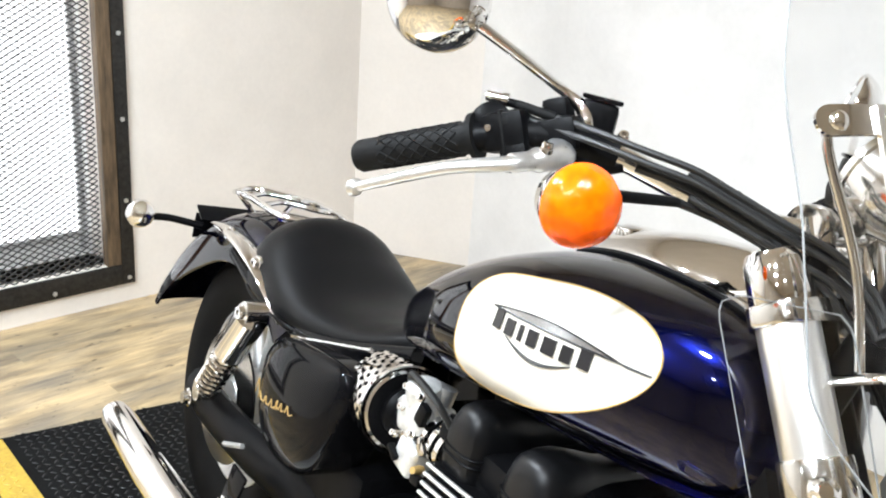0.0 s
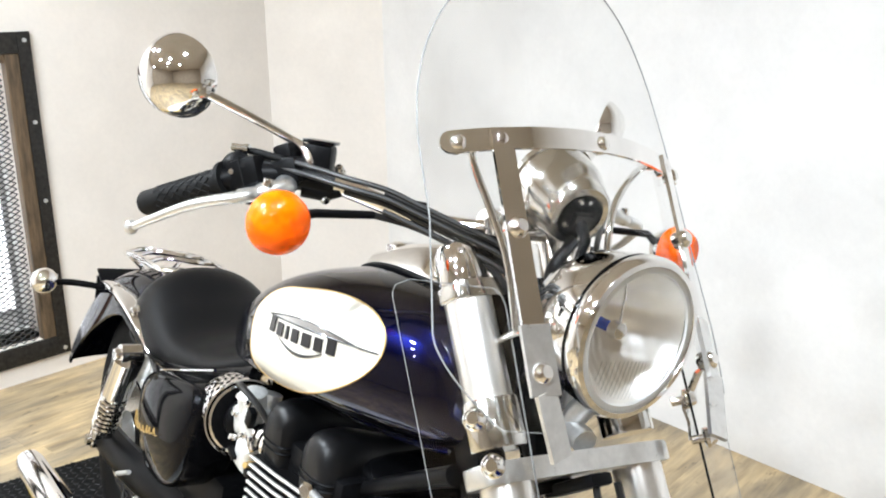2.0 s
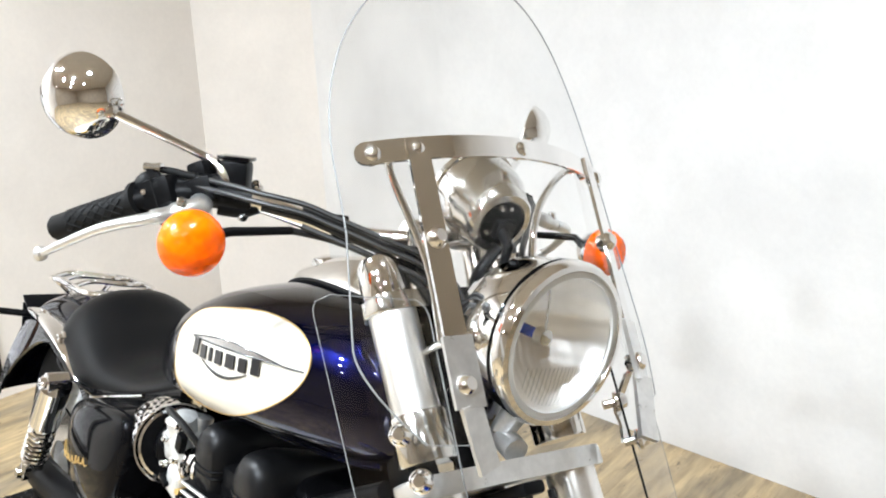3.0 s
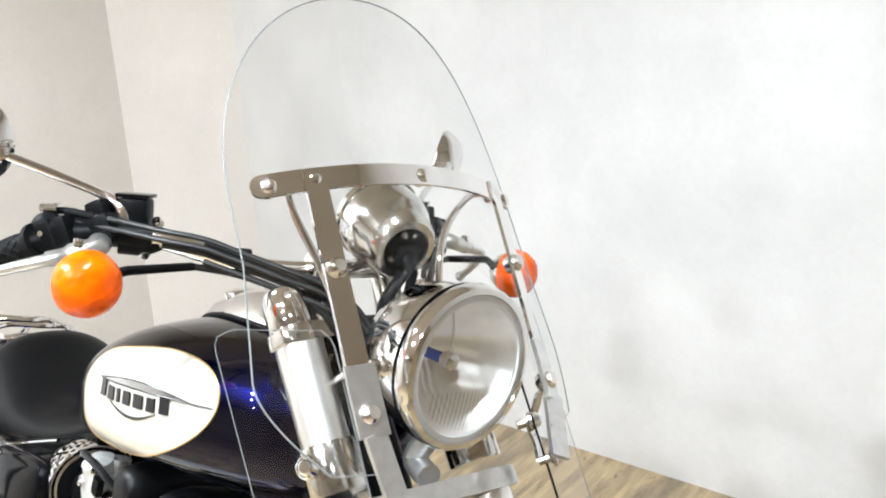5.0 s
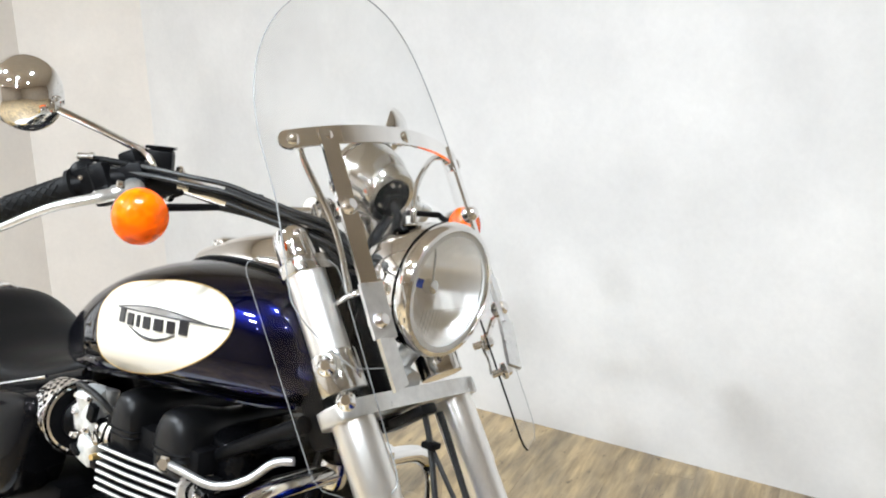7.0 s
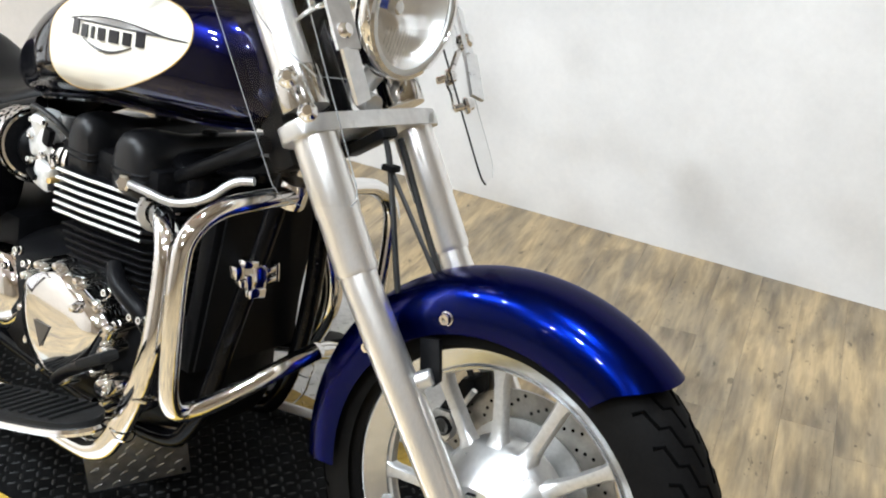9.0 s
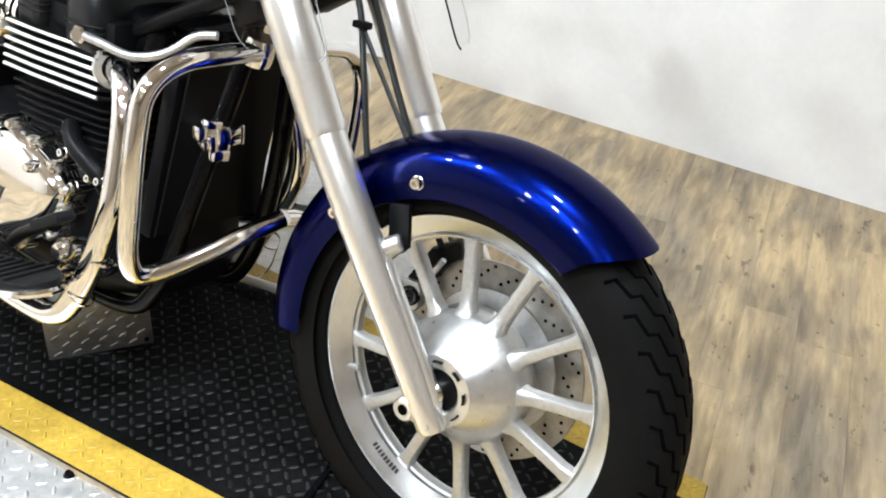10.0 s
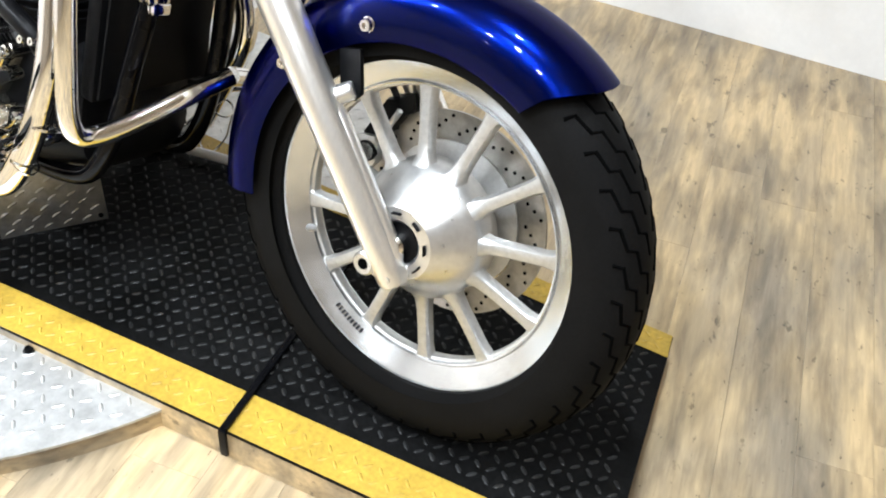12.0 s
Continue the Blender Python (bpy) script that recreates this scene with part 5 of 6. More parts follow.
# hoses below the yoke to the front brake
part("brake_hose", tube(spline([V(1.362, -0.004, 0.80), V(1.38, -0.006, 0.763), V(1.413, -0.020, 0.685), V(1.452, -0.037, 0.595), V(1.48, -0.04, 0.53)], 8), 0.0046, 8), CABLE, bike, "black brake hose")
part("speedo_cable", tube(spline([V(1.366, -0.002, 0.79), V(1.384, -0.006, 0.756), V(1.44, -0.008, 0.69), V(1.50, -0.011, 0.621), V(1.53, -0.012, 0.575)], 8), 0.0036, 8), CABLE, bike, "black speedometer cable")
part("brake_pipe", tube(spline([V(1.352, 0.046, 0.79), V(1.37, 0.045, 0.763), V(1.42, 0.040, 0.685), V(1.472, 0.034, 0.61), V(1.50, 0.03, 0.56)], 8), 0.0050, 8), CABLE, bike, "black brake pipe beside the fork")
part("hose_clip", box((1.383, -0.006, 0.757), (0.022, 0.020, 0.010), 0.003), SATIN_BLACK, bike)
# caliper on the left leg
caliper = part("brake_caliper", slab([V(x, 0.034, z) for x, z in ((1.492, 0.352), (1.520, 0.350), (1.536, 0.372), (1.536, 0.398), (1.528, 0.412), (1.500, 0.408), (1.486, 0.380))], (0, 0.020, 0), 0.006), ALLOY_CAST, bike, "cast alloy front brake caliper with dark pistons")
part("caliper_bridge", slab([V(x, 0.040, z) for x, z in ((1.500, 0.404), (1.534, 0.408), (1.562, 0.452), (1.556, 0.478), (1.534, 0.470))], (0, 0.045, 0), 0.007), ENGINE_BLACK, caliper)
for x, z, r in ((1.520, 0.387, 0.0125), (1.506, 0.362, 0.0105)):
    part("piston", lathe([(r, -0.004), (r * 1.25, -0.002), (r * 1.25, 0.004), (0, 0.004), (0, 0.0), (r * 0.9, 0.0)], V(x, 0.034, z), (0, 1, 0), 20), SATIN_BLACK, caliper)
part("caliper_pin", tube([V(1.540, 0.038, 0.418), V(1.562, 0.038, 0.462)], 0.0045, 10), ALLOY, caliper)
part("caliper_hose", tube(spline([V(1.540, 0.060, 0.470), V(1.520, 0.058, 0.500), V(1.516, 0.052, 0.535)], 6), 0.005, 8), CABLE, caliper)

# -- windscreen: it sits a little askew on the bars
SCR_Y = 0.037           # its middle


def scr_at(y, z, out=0.0):
    """A point of the screen, y from its middle; out: metres ahead of it."""
    return V(1.2356 - 0.604 * (z - 1.18) - 1.135 * y * y - 0.15 * y + out, SCR_Y + y, z - 0.0273 * y)


Z_LOW, Z_WIDE, Z_TOP, Z_ARCH = 0.885, 1.1316, 1.4074, 1.095


def scr_outer(z):
    if z > Z_WIDE:
        t = (z - Z_WIDE) / (Z_TOP - Z_WIDE)
        return 0.2602 * max(0.0, 1 - t ** 2.109) ** (1 / 2.109)
    w = 0.2602 + 0.02 * (Z_WIDE - z) + 0.13 * max(0.0, 1.08 - z)
    t = max(0.0, (0.965 - z) / (0.965 - Z_LOW))
    return w - 0.065 * t ** 1.6


def scr_inner(z):
    if z >= Z_ARCH:
        return 0.0
    t = (Z_ARCH - z) / (Z_ARCH - 0.98)
    return 0.118 * math.sqrt(max(0.0, 1 - (1 - min(1, t)) ** 2)) + 0.05 * max(0.0, (0.98 - z) / 0.1)


screen_rows = [Z_LOW + (Z_TOP - Z_LOW) * (0.5 - 0.5 * math.cos(math.pi * k / 70)) for k in range(71)]
bm = bmesh.new()
M = 14
for side in (-1, 1):
    last = None
    for z in screen_rows:
        a, b = scr_inner(z), max(scr_outer(z), 0.0005)
        row = [bm.verts.new(scr_at(side * (a + (b - a) * i / M), z)) for i in range(M + 1)]
        if last:
            for i in range(M):
                bm.faces.new((last[i], last[i + 1], row[i + 1], row[i]))
        last = row
bmesh.ops.remove_doubles(bm, verts=bm.verts, dist=0.0004)
windscreen = part("windscreen", bm, ACRYLIC, bike, "clear acrylic windscreen on chrome brackets")
windscreen.visible_shadow = False
edge = [scr_at(-max(scr_outer(z), 0.0005), z) for z in screen_rows]
edge += [scr_at(max(scr_outer(z), 0.0005), z) for z in screen_rows[-2::-1]]
part("screen_edge", tube(edge, 0.0010, 6), ACRYLIC_EDGE, windscreen, "polished edge of the screen")
for side in (-1, 1):
    low = [scr_at(side * (scr_inner(Z_LOW) + (scr_outer(Z_LOW) - scr_inner(Z_LOW)) * k / 6), Z_LOW) for k in range(7)]
    part("bottom_edge", tube(low, 0.0005, 6), ACRYLIC_EDGE, windscreen)


# lower deflectors: clear side panels bolted to the fork clamps, behind the screen
def deflector(side):
    rows, outer, inner = [], [], []
    bm = bmesh.new()
    n, m = 36, 8
    for k in range(n + 1):
        z = 0.722 + (1.006 - 0.722) * k / n
        lo, hi = 0.145 - 0.005 * k / n, 0.252 + 0.012 * k / n
        for end, r in ((0.722, 0.030), (1.006, 0.022)):
            d = abs(z - end)
            if d < r:
                hi -= r - math.sqrt(r * r - (r - d) ** 2)
                lo += 0.5 * (r - math.sqrt(r * r - (r - d) ** 2))
        row = []
        for i in range(m + 1):
            y = lo + (hi - lo) * i / m
            q = V(1.206 + 0.60 * (1.0 - z) + 0.45 * (0.262 - y) - 0.4 * (y - 0.2) ** 2, SCR_Y + side * y, z)
            row.append(q)
        outer.append(row[-1])
        inner.append(row[0])
        top = row[-2::-1]
        rows.append([bm.verts.new(q) for q in row])
    for a, b in zip(rows, rows[1:]):
        for i in range(m):
            bm.faces.new((a[i], a[i + 1], b[i + 1], b[i]))
    pane = part("lower_deflector", bm, ACRYLIC, bike, "clear acrylic lower wind deflector")
    pane.visible_shadow = False
    part("deflector_edge", tube(outer + top, 0.0005, 6), ACRYLIC_EDGE, pane)
    part("inner_edge", tube(inner, 0.0016 if side > 0 else 0.0010, 6), RUBBER if side > 0 else ACRYLIC_EDGE, pane)


def strap(points, width_dir, w, t):
    """A flat metal strip along points."""
    rings = []
    n = len(points)
    for i in range(n):
        d = (points[min(i + 1, n - 1)] - points[max(i - 1, 0)]).normalized()
        u = (width_dir - d * width_dir.dot(d)).normalized()
        v = d.cross(u)
        rings.append([points[i] + u * w * a + v * t * b for a, b in ((-1, -1), (1, -1), (1, 1), (-1, 1))])
    return loft(rings)


for side in (-1, 1):
    deflector(side)
part("clamp_strap", strap(spline([V(1.338, 0.178, 0.922), V(1.326, 0.186, 0.892), V(1.322, 0.186, 0.869), V(1.336, 0.186, 0.850), V(1.345, 0.185, 0.828)], 5), V(-0.3, 1, 0), 0.009, 0.002), CHROME, bike, "bent chrome clamp strap")
tilt = V(-0.60, 0, 1).normalized()
BRACKET = 0.227         # half its length


def bracket_at(y, out):
    return scr_at(y, 1.189 - 0.55 * y * y, out)


pts = [bracket_at(-BRACKET + 2 * BRACKET * k / 32, 0.007) for k in range(33)]
bracket = part("cross_bracket", strap(pts, tilt, 0.0135, 0.0022), CHROME, bike, "flat chrome cross bracket")
for side in (-1, 1):
    part("bracket_end", lathe([(0, -0.0022), (0.0135, -0.0022), (0.0135, 0.0022), (0, 0.0022)], bracket_at(side * BRACKET, 0.007), (1, side * 0.62, 0.6), 20), CHROME, bracket)
for y in (-0.221, -0.168, -0.005, 0.178, 0.221):
    part("bracket_bolt", lathe([(0, 0.006), (0.005, 0.006), (0.0085, 0.0035), (0.010, 0.0), (0.010, -0.014), (0, -0.014)], bracket_at(y, 0.009), (1, y * 2.2, 0.55), 16), CHROME, bracket)
for side in (-1, 1):
    y0, y1 = (-0.168, -0.178) if side < 0 else (0.178, 0.142)
    y_at = lambda z: y0 + (y1 - y0) * (1.180 - z) / 0.24
    pts = [scr_at(y_at(z), z, 0.0115) for z in [1.184 - 0.205 * k / 12 for k in range(13)]]
    st = part("upright_strap", strap(pts, V(-1.13 * (y0 + y1) - 0.15, 1, 0), 0.0135, 0.0024), CHROME, bike, "flat chrome upright strap")
    for z in (1.083, 0.943):
        part("strap_bolt", lathe([(0, 0.009), (0.007, 0.009), (0.011, 0.005), (0.013, 0.0), (0.013, -0.012), (0, -0.012)], scr_at(y_at(z), z, 0.015), (1, 0, 0.6), 16), CHROME, st)
    a, b = scr_at(y_at(0.985), 0.988, 0.014), scr_at(y_at(0.93), 0.922, 0.014)
    part("lower_plate", strap([a, b], V(-2.27 * y1 - 0.15, 1, 0), 0.0175, 0.003), ALLOY, bike, "alloy bracket plate")
    part("lower_strap", strap(spline([b + V(-0.002, 0, 0.004), V(1.412, SCR_Y * 0.3 + side * 0.130, 0.862)], 5), V(0, 1, 0), 0.0135, 0.003), ALLOY, bike, "alloy lower bracket strap")
    if side < 0:
        pts = [bracket_at(y0, 0.0), bracket_at(y0, -0.035) + V(0, 0.002, -0.012), V(1.195, -0.128, 1.144), V(1.240, -0.096, 1.048), V(1.270, -0.085, 0.96)]
    else:
        pts = [bracket_at(y0, 0.0), bracket_at(y0, -0.010) + V(0, -0.025, -0.006), V(1.196, 0.135, 1.140), V(1.215, 0.098, 1.105), V(1.240, 0.075, 1.05), V(1.270, 0.070, 0.96)]
    part("stay_rod", tube(spline(pts, 6), 0.0050, 10), CHROME, bike, "bent chrome stay rod")

# -- engine
engine = bike


def block_outline(inset=0.0):
    pts = [(1.020 - inset, -0.153 + inset), (1.055 - inset, -0.120 + inset), (1.055 - inset, 0.120 - inset), (1.020 - inset, 0.153 - inset), (0.888, 0.172 - inset), (0.815 + inset, 0.178 - inset), (0.815 + inset, -0.178 + inset), (0.888, -0.172 + inset)]
    return pts


part("cylinder_block", slab([V(x, y, 0.40) for x, y in block_outline(0.022)], (0, 0, 0.25), 0.004), ENGINE_BLACK, engine)
for k in range(6):
    z = 0.551 + 0.0143 * k
    pts = [V(x + 0.10 * (z - 0.58), y, z) for x, y in block_outline(0.0)]
    fin = part("cooling_fin", slab(pts, (0, 0, 0.0062), 0.001), ENGINE_BLACK, engine)
    edge = [V(x + 0.10 * (z - 0.58), y - 0.001, z + 0.0031) for x, y in ((0.815, -0.178), (0.888, -0.172), (1.020, -0.153))]
    part("fin_edge", tube(edge, 0.0030, 6), ALLOY, fin, "polished fin edge")
for k in range(8):
    z = 0.432 + 0.0138 * k
    part("cooling_fin", slab([V(x, y, z) for x, y in block_outline(0.008 + 0.002 * (7 - k))], (0, 0, 0.004), 0.001), ENGINE_BLACK, engine)
# cam boxes with domed ends
for x0, wide in ((0.853, 0.037), (0.982, 0.044)):
    rings = []
    for y, s in ((-0.168, 0.10), (-0.1675, 0.45), (-0.164, 0.74), (-0.154, 0.91), (-0.138, 0.985), (-0.115, 1.0), (-0.085, 0.90), (-0.05, 0.76), (0.05, 0.72), (0.10, 0.70), (0.15, 0.65), (0.160, 0.45), (0.165, 0.1)):
        ring = []
        for k in range(28):
            a = 2 * math.pi * k / 28
            zz = 0.056 * math.sin(a) if math.sin(a) > 0 else -0.062 * abs(math.sin(a)) ** 0.35
            e = 0.72 if math.sin(a) > 0 else 0.30
            ring.append(V(x0 + wide * s * math.copysign(abs(math.cos(a)) ** e, math.cos(a)), y, 0.671 + s * zz))
        rings.append(ring)
    cover = part("cam_cover", loft(rings), CAM_BLACK, engine, "rounded black cam cover")
    for z in (0.652, 0.662):
        part("cover_rib", tube([V(x0 + wide * 1.01 * math.copysign(abs(math.cos(a)) ** 0.5, math.cos(a)), -0.130 - 0.0385 * max(0.0, math.sin(a)) ** 0.6, z) for a in [math.pi * k / 12 for k in range(13)]], 0.002, 6), ENGINE_BLACK, cover)
    part("plug_cap", lathe([(0, 0.02), (0.013, 0.018), (0.015, 0.0), (0, 0)], V(x0, 0.0, 0.700), (0, 0, 1), 16), SATIN_BLACK, cover)
part("head", box((0.915, 0, 0.652), (0.26, 0.30, 0.045), 0.012), ENGINE_BLACK, engine)
part("head_cover", box((1.02, 0.0, 0.655), (0.14, 0.22, 0.08), 0.03, Matrix.Rotation(0.12, 3, "Y"), seg=4), BLACK, engine)
part("crankcase", loft([body_ring(x, zt, zb, hw, 0, 0.6, 40, 0.5) for x, zt, zb, hw in ((0.50, 0.34, 0.24, 0.06), (0.54, 0.42, 0.20, 0.13), (0.65, 0.46, 0.185, 0.16), (0.85, 0.46, 0.18, 0.165), (1.0, 0.44, 0.19, 0.15), (1.08, 0.38, 0.21, 0.11), (1.10, 0.32, 0.24, 0.05))]), ENGINE_BLACK, engine, "black crankcase")
# polished clutch cover: a tall rounded shield
shield = spline([V(0.750, 0, 0.410), V(0.800, 0, 0.446), V(0.868, 0, 0.458), V(0.935, 0, 0.438), V(0.985, 0, 0.405), V(0.982, 0, 0.360), V(0.940, 0, 0.300), V(0.840, 0, 0.252), V(0.778, 0, 0.280), V(0.745, 0, 0.338)], 6, True)
cen = V(0.860, 0, 0.352)
rings = []
for f, y in ((1.0, -0.11), (1.0, -0.165), (0.985, -0.180), (0.93, -0.194), (0.85, -0.201), (0.6, -0.205), (0.04, -0.207)):
    rings.append([V(cen.x + (q.x - cen.x) * f, y, cen.z + (q.z - cen.z) * f) for q in shield])
clutch = part("clutch_cover", loft(rings), CHROME, bike, "polished chrome clutch cover")
for k in range(0, len(shield), 5):
    q = shield[k]
    part("cover_bolt", lathe([(0, -0.030), (0.006, -0.029), (0.009, -0.024), (0.011, 0.0), (0.011, 0.05), (0, 0.05)], V(cen.x + (q.x - cen.x) * 1.04, -0.165, cen.z + (q.z - cen.z) * 1.04), (0, 1, 0), 12), CHROME_WORN, clutch)
part("badge_triangle", slab([V(0.811, -0.2072, 0.357), V(0.861, -0.2072, 0.360), V(0.832, -0.2072, 0.312)], (0, -0.0015, 0), 0.0), PRINT_DARK, clutch, "dark triangular badge")
part("sprocket_cover", lathe([(0.0, -0.032), (0.05, -0.030), (0.075, -0.018), (0.085, 0.0), (0.085, 0.05), (0, 0.05)], V(0.60, -0.150, 0.335), (0, 1, 0), 40), CHROME, engine, "polished chrome side cover")
for k in range(14):
    a = random.random() * 6.28
    part("engine_bolt", bolt(V(0.66 + 0.40 * k / 13, -0.168 - 0.01 * random.random(), 0.425 + 0.03 * math.sin(a)), (0, -1, 0.2), 0.007, 0.007), CHROME_WORN, engine)
part("water_pipe", tube(spline([V(0.95, -0.15, 0.49), V(0.99, -0.168, 0.470), V(1.05, -0.165, 0.440), V(1.07, -0.14, 0.38)], 6), 0.015, 12), SATIN_BLACK, engine)
for q, r in ((V(1.00, -0.185, 0.30), 0.02), (V(0.99, -0.19, 0.25), 0.026), (V(1.045, -0.16, 0.275), 0.014), (V(0.93, -0.195, 0.42), 0.011)):
    part("chrome_boss", lathe([(0, -0.022), (r * 0.6, -0.02), (r, -0.008), (r, 0.03), (0, 0.03)], q, (0, 1, 0), 20), CHROME, engine)
part("brake_pedal", tube(spline([V(0.88, -0.205, 0.270), V(0.96, -0.235, 0.325), V(1.06, -0.250, 0.385)], 6), [0.010] * 12 + [0.014], 12), SATIN_BLACK, bike, "black brake pedal")
part("pedal_pad", box((1.065, -0.255, 0.392), (0.075, 0.035, 0.018), 0.007, Matrix.Rotation(-0.55, 3, "Y")), RUBBER, bike)

# intake side: carburettors and perforated cover
carb = part("carburettor", lathe([(0, -0.03), (0.022, -0.028), (0.028, -0.01), (0.028, 0.03), (0.018, 0.034), (0.018, 0.06), (0, 0.06)], V(0.735, -0.125, 0.635), (0, 0.2, 1), 24), ALLOY_CAST, bike, "cast alloy carburettor")
part("carburettor_throat", lathe([(0.0, 0.036), (0.040, 0.036), (0.041, 0.046), (0.036, 0.052), (0.030, 0.056), (0.030, 0.085), (0.026, 0.09), (0.026, 0.13), (0, 0.13)], V(0.632, -0.118, 0.622), V(1.0, -0.10, 0.06), 28), SATIN_BLACK, carb)
part("float_bowl", box((0.738, -0.140, 0.590), (0.048, 0.044, 0.050), 0.012, Matrix.Rotation(0.2, 3, "Y"), seg=3), ALLOY_BRIGHT, carb, "pale cast float bowl")
part("carburettor_body", box((0.728, -0.138, 0.648), (0.062, 0.050, 0.052), 0.014, Matrix.Rotation(-0.25, 3, "Y"), seg=3), ALLOY_BRIGHT, carb)
part("vacuum_cap", lathe([(0, 0.036), (0.014, 0.034), (0.025, 0.026), (0.027, 0.0), (0.022, -0.004), (0, -0.004)], V(0.726, -0.138, 0.668), (0.05, -0.3, 1), 24), ALLOY_BRIGHT, carb)
for q in ((0.706, -0.158, 0.682), (0.744, -0.160, 0.684), (0.716, -0.166, 0.656), (0.750, -0.165, 0.632), (0.708, -0.163, 0.612)):
    part("carburettor_screw", bolt(V(*q), (0, -1, 0.3), 0.005, 0.005), CHROME, carb)
part("fuel_hose", tube(spline([V(0.700, -0.150, 0.690), V(0.735, -0.172, 0.712), V(0.790, -0.168, 0.700), V(0.812, -0.150, 0.672)], 6), 0.0055, 8), CABLE, carb)
part("brass_fitting", lathe([(0, -0.010), (0.006, -0.009), (0.007, 0.0), (0.005, 0.012), (0, 0.012)], V(0.776, -0.158, 0.590), (0.3, -1, 0.2), 10), GOLD, carb, "small brass fitting")
part("intake_rubber", tube([V(0.752, -0.115, 0.635), V(0.80, -0.110, 0.630)], [0.030, 0.032], 20), SATIN_BLACK, carb)
for x in (0.762, 0.780, 0.798):
    part("hose_clamp", lathe([(0.0310, -0.0045), (0.0345, -0.0045), (0.0345, 0.0045), (0.0310, 0.0045)], V(x, -0.122, 0.630), (1, 0.05, -0.1), 24, closed=True), CHROME, carb)
for k in range(16):
    r = random.Random(k)
    q = V(0.70 + 0.09 * r.random(), -0.135 - 0.03 * r.random(), 0.575 + 0.11 * r.random())
    part("carburettor_fitting", box(q, (0.012 + 0.02 * r.random(), 0.012, 0.008 + 0.016 * r.random()), 0.003, Matrix.Rotation(r.random() * 2, 3, "Y")), (CHROME_WORN, ALLOY_CAST, SATIN_BLACK)[k % 3], carb)
# drum-shaped perforated chrome cover
PCV, PAX = V(0.632, -0.118, 0.622), V(1.0, -0.22, 0.12).normalized()
drum = part("filter_cover", lathe([(0.056, -0.055), (0.064, -0.053), (0.066, 0.038), (0.062, 0.045), (0.058, 0.046)], PCV, PAX, 40), CHROME, bike, "perforated chrome filter cover")
pa = PAX.cross(V(0, 0, 1)).normalized()
pb = PAX.cross(pa)
# perforations: near-black diamonds laid on the drum as the holes' painted shade
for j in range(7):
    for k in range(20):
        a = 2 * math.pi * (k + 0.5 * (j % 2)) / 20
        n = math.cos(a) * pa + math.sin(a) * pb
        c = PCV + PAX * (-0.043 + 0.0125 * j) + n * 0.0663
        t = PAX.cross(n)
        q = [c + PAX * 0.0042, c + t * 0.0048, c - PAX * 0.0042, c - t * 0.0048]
        part("perforation_shade", slab(q, n * 0.0006), RECESS_SHADE, drum, smooth=False)
part("drum_end", lathe([(0.0585, 0.0455), (0.03, 0.040), (0.0, 0.040)], PCV, PAX, 40), SATIN_BLACK, drum)
part("drum_band", lathe([(0.0665, 0.036), (0.069, 0.036), (0.069, 0.044), (0.0665, 0.044)], PCV, PAX, 40, closed=True), CHROME, drum)

# side cover under the seat
for side in (-1, 1):
    rings = []
    prof = [V(0.315, 0, 0.555), V(0.36, 0, 0.610), V(0.46, 0, 0.635), V(0.565, 0, 0.648), V(0.600, 0, 0.625), V(0.590, 0, 0.55), V(0.560, 0, 0.475), V(0.500, 0, 0.430), V(0.40, 0, 0.420), V(0.335, 0, 0.455)]
    prof = spline(prof, 5, True)
    c = sum(prof, V(0, 0, 0)) / len(prof)
    for f, y in [(1.0, 0.10)] + [(math.sin(math.radians(q)), 0.176 + 0.036 * math.cos(math.radians(q)) ** 0.8) for q in (90, 84, 78, 70, 60, 48, 36, 24, 12, 2)]:
        ring = []
        for k, q in enumerate(prof):
            d = q - c
            oval = V(0.135, 0, 0.108) if f < 1 else V(0, 0, 0)
            a = math.atan2(d.z / 0.108, d.x / 0.135)
            ring.append(V(c.x + f * (d.x * f ** 3 + oval.x * math.cos(a) * (1 - f ** 3)), side * y, c.z + f * (d.z * f ** 3 + oval.z * math.sin(a) * (1 - f ** 3))))
        rings.append(ring)
    cover = part("side_cover", loft(rings), BLACK, bike, "gloss black side cover with gold script", sharp=85)
    cover_at = [(0.0, 0.213), (0.35, 0.211), (0.7, 0.205), (0.9, 0.195), (1.1, 0.178)]
    script_y = lambda q: 0.0025 + interp(cover_at, abs(q - 0.455) / 0.138)[0]
    x = 0.332
    for k, (w, h) in enumerate(((0.032, 0.024), (0.026, 0.012), (0.022, 0.012), (0.020, 0.012), (0.012, 0.015), (0.018, 0.012), (0.024, 0.012))):
        z = 0.498 + 0.0055 * k
        q = [V(x, side * script_y(x), z), V(x + 0.004, side * script_y(x), z + h), V(x + 0.007, side * script_y(x), z + h), V(x + w * 0.55, side * script_y(x), z + 0.002), V(x + w, side * script_y(x), z + h * 0.6)]
        part("gold_script", tube(spline(q, 4), 0.0011, 5), GOLD, cover, "gold script shape")
        x += w + 0.003

part("battery_box", box((0.46, 0.0, 0.37), (0.28, 0.24, 0.20), 0.02), SATIN_BLACK, bike, "black box under the seat")
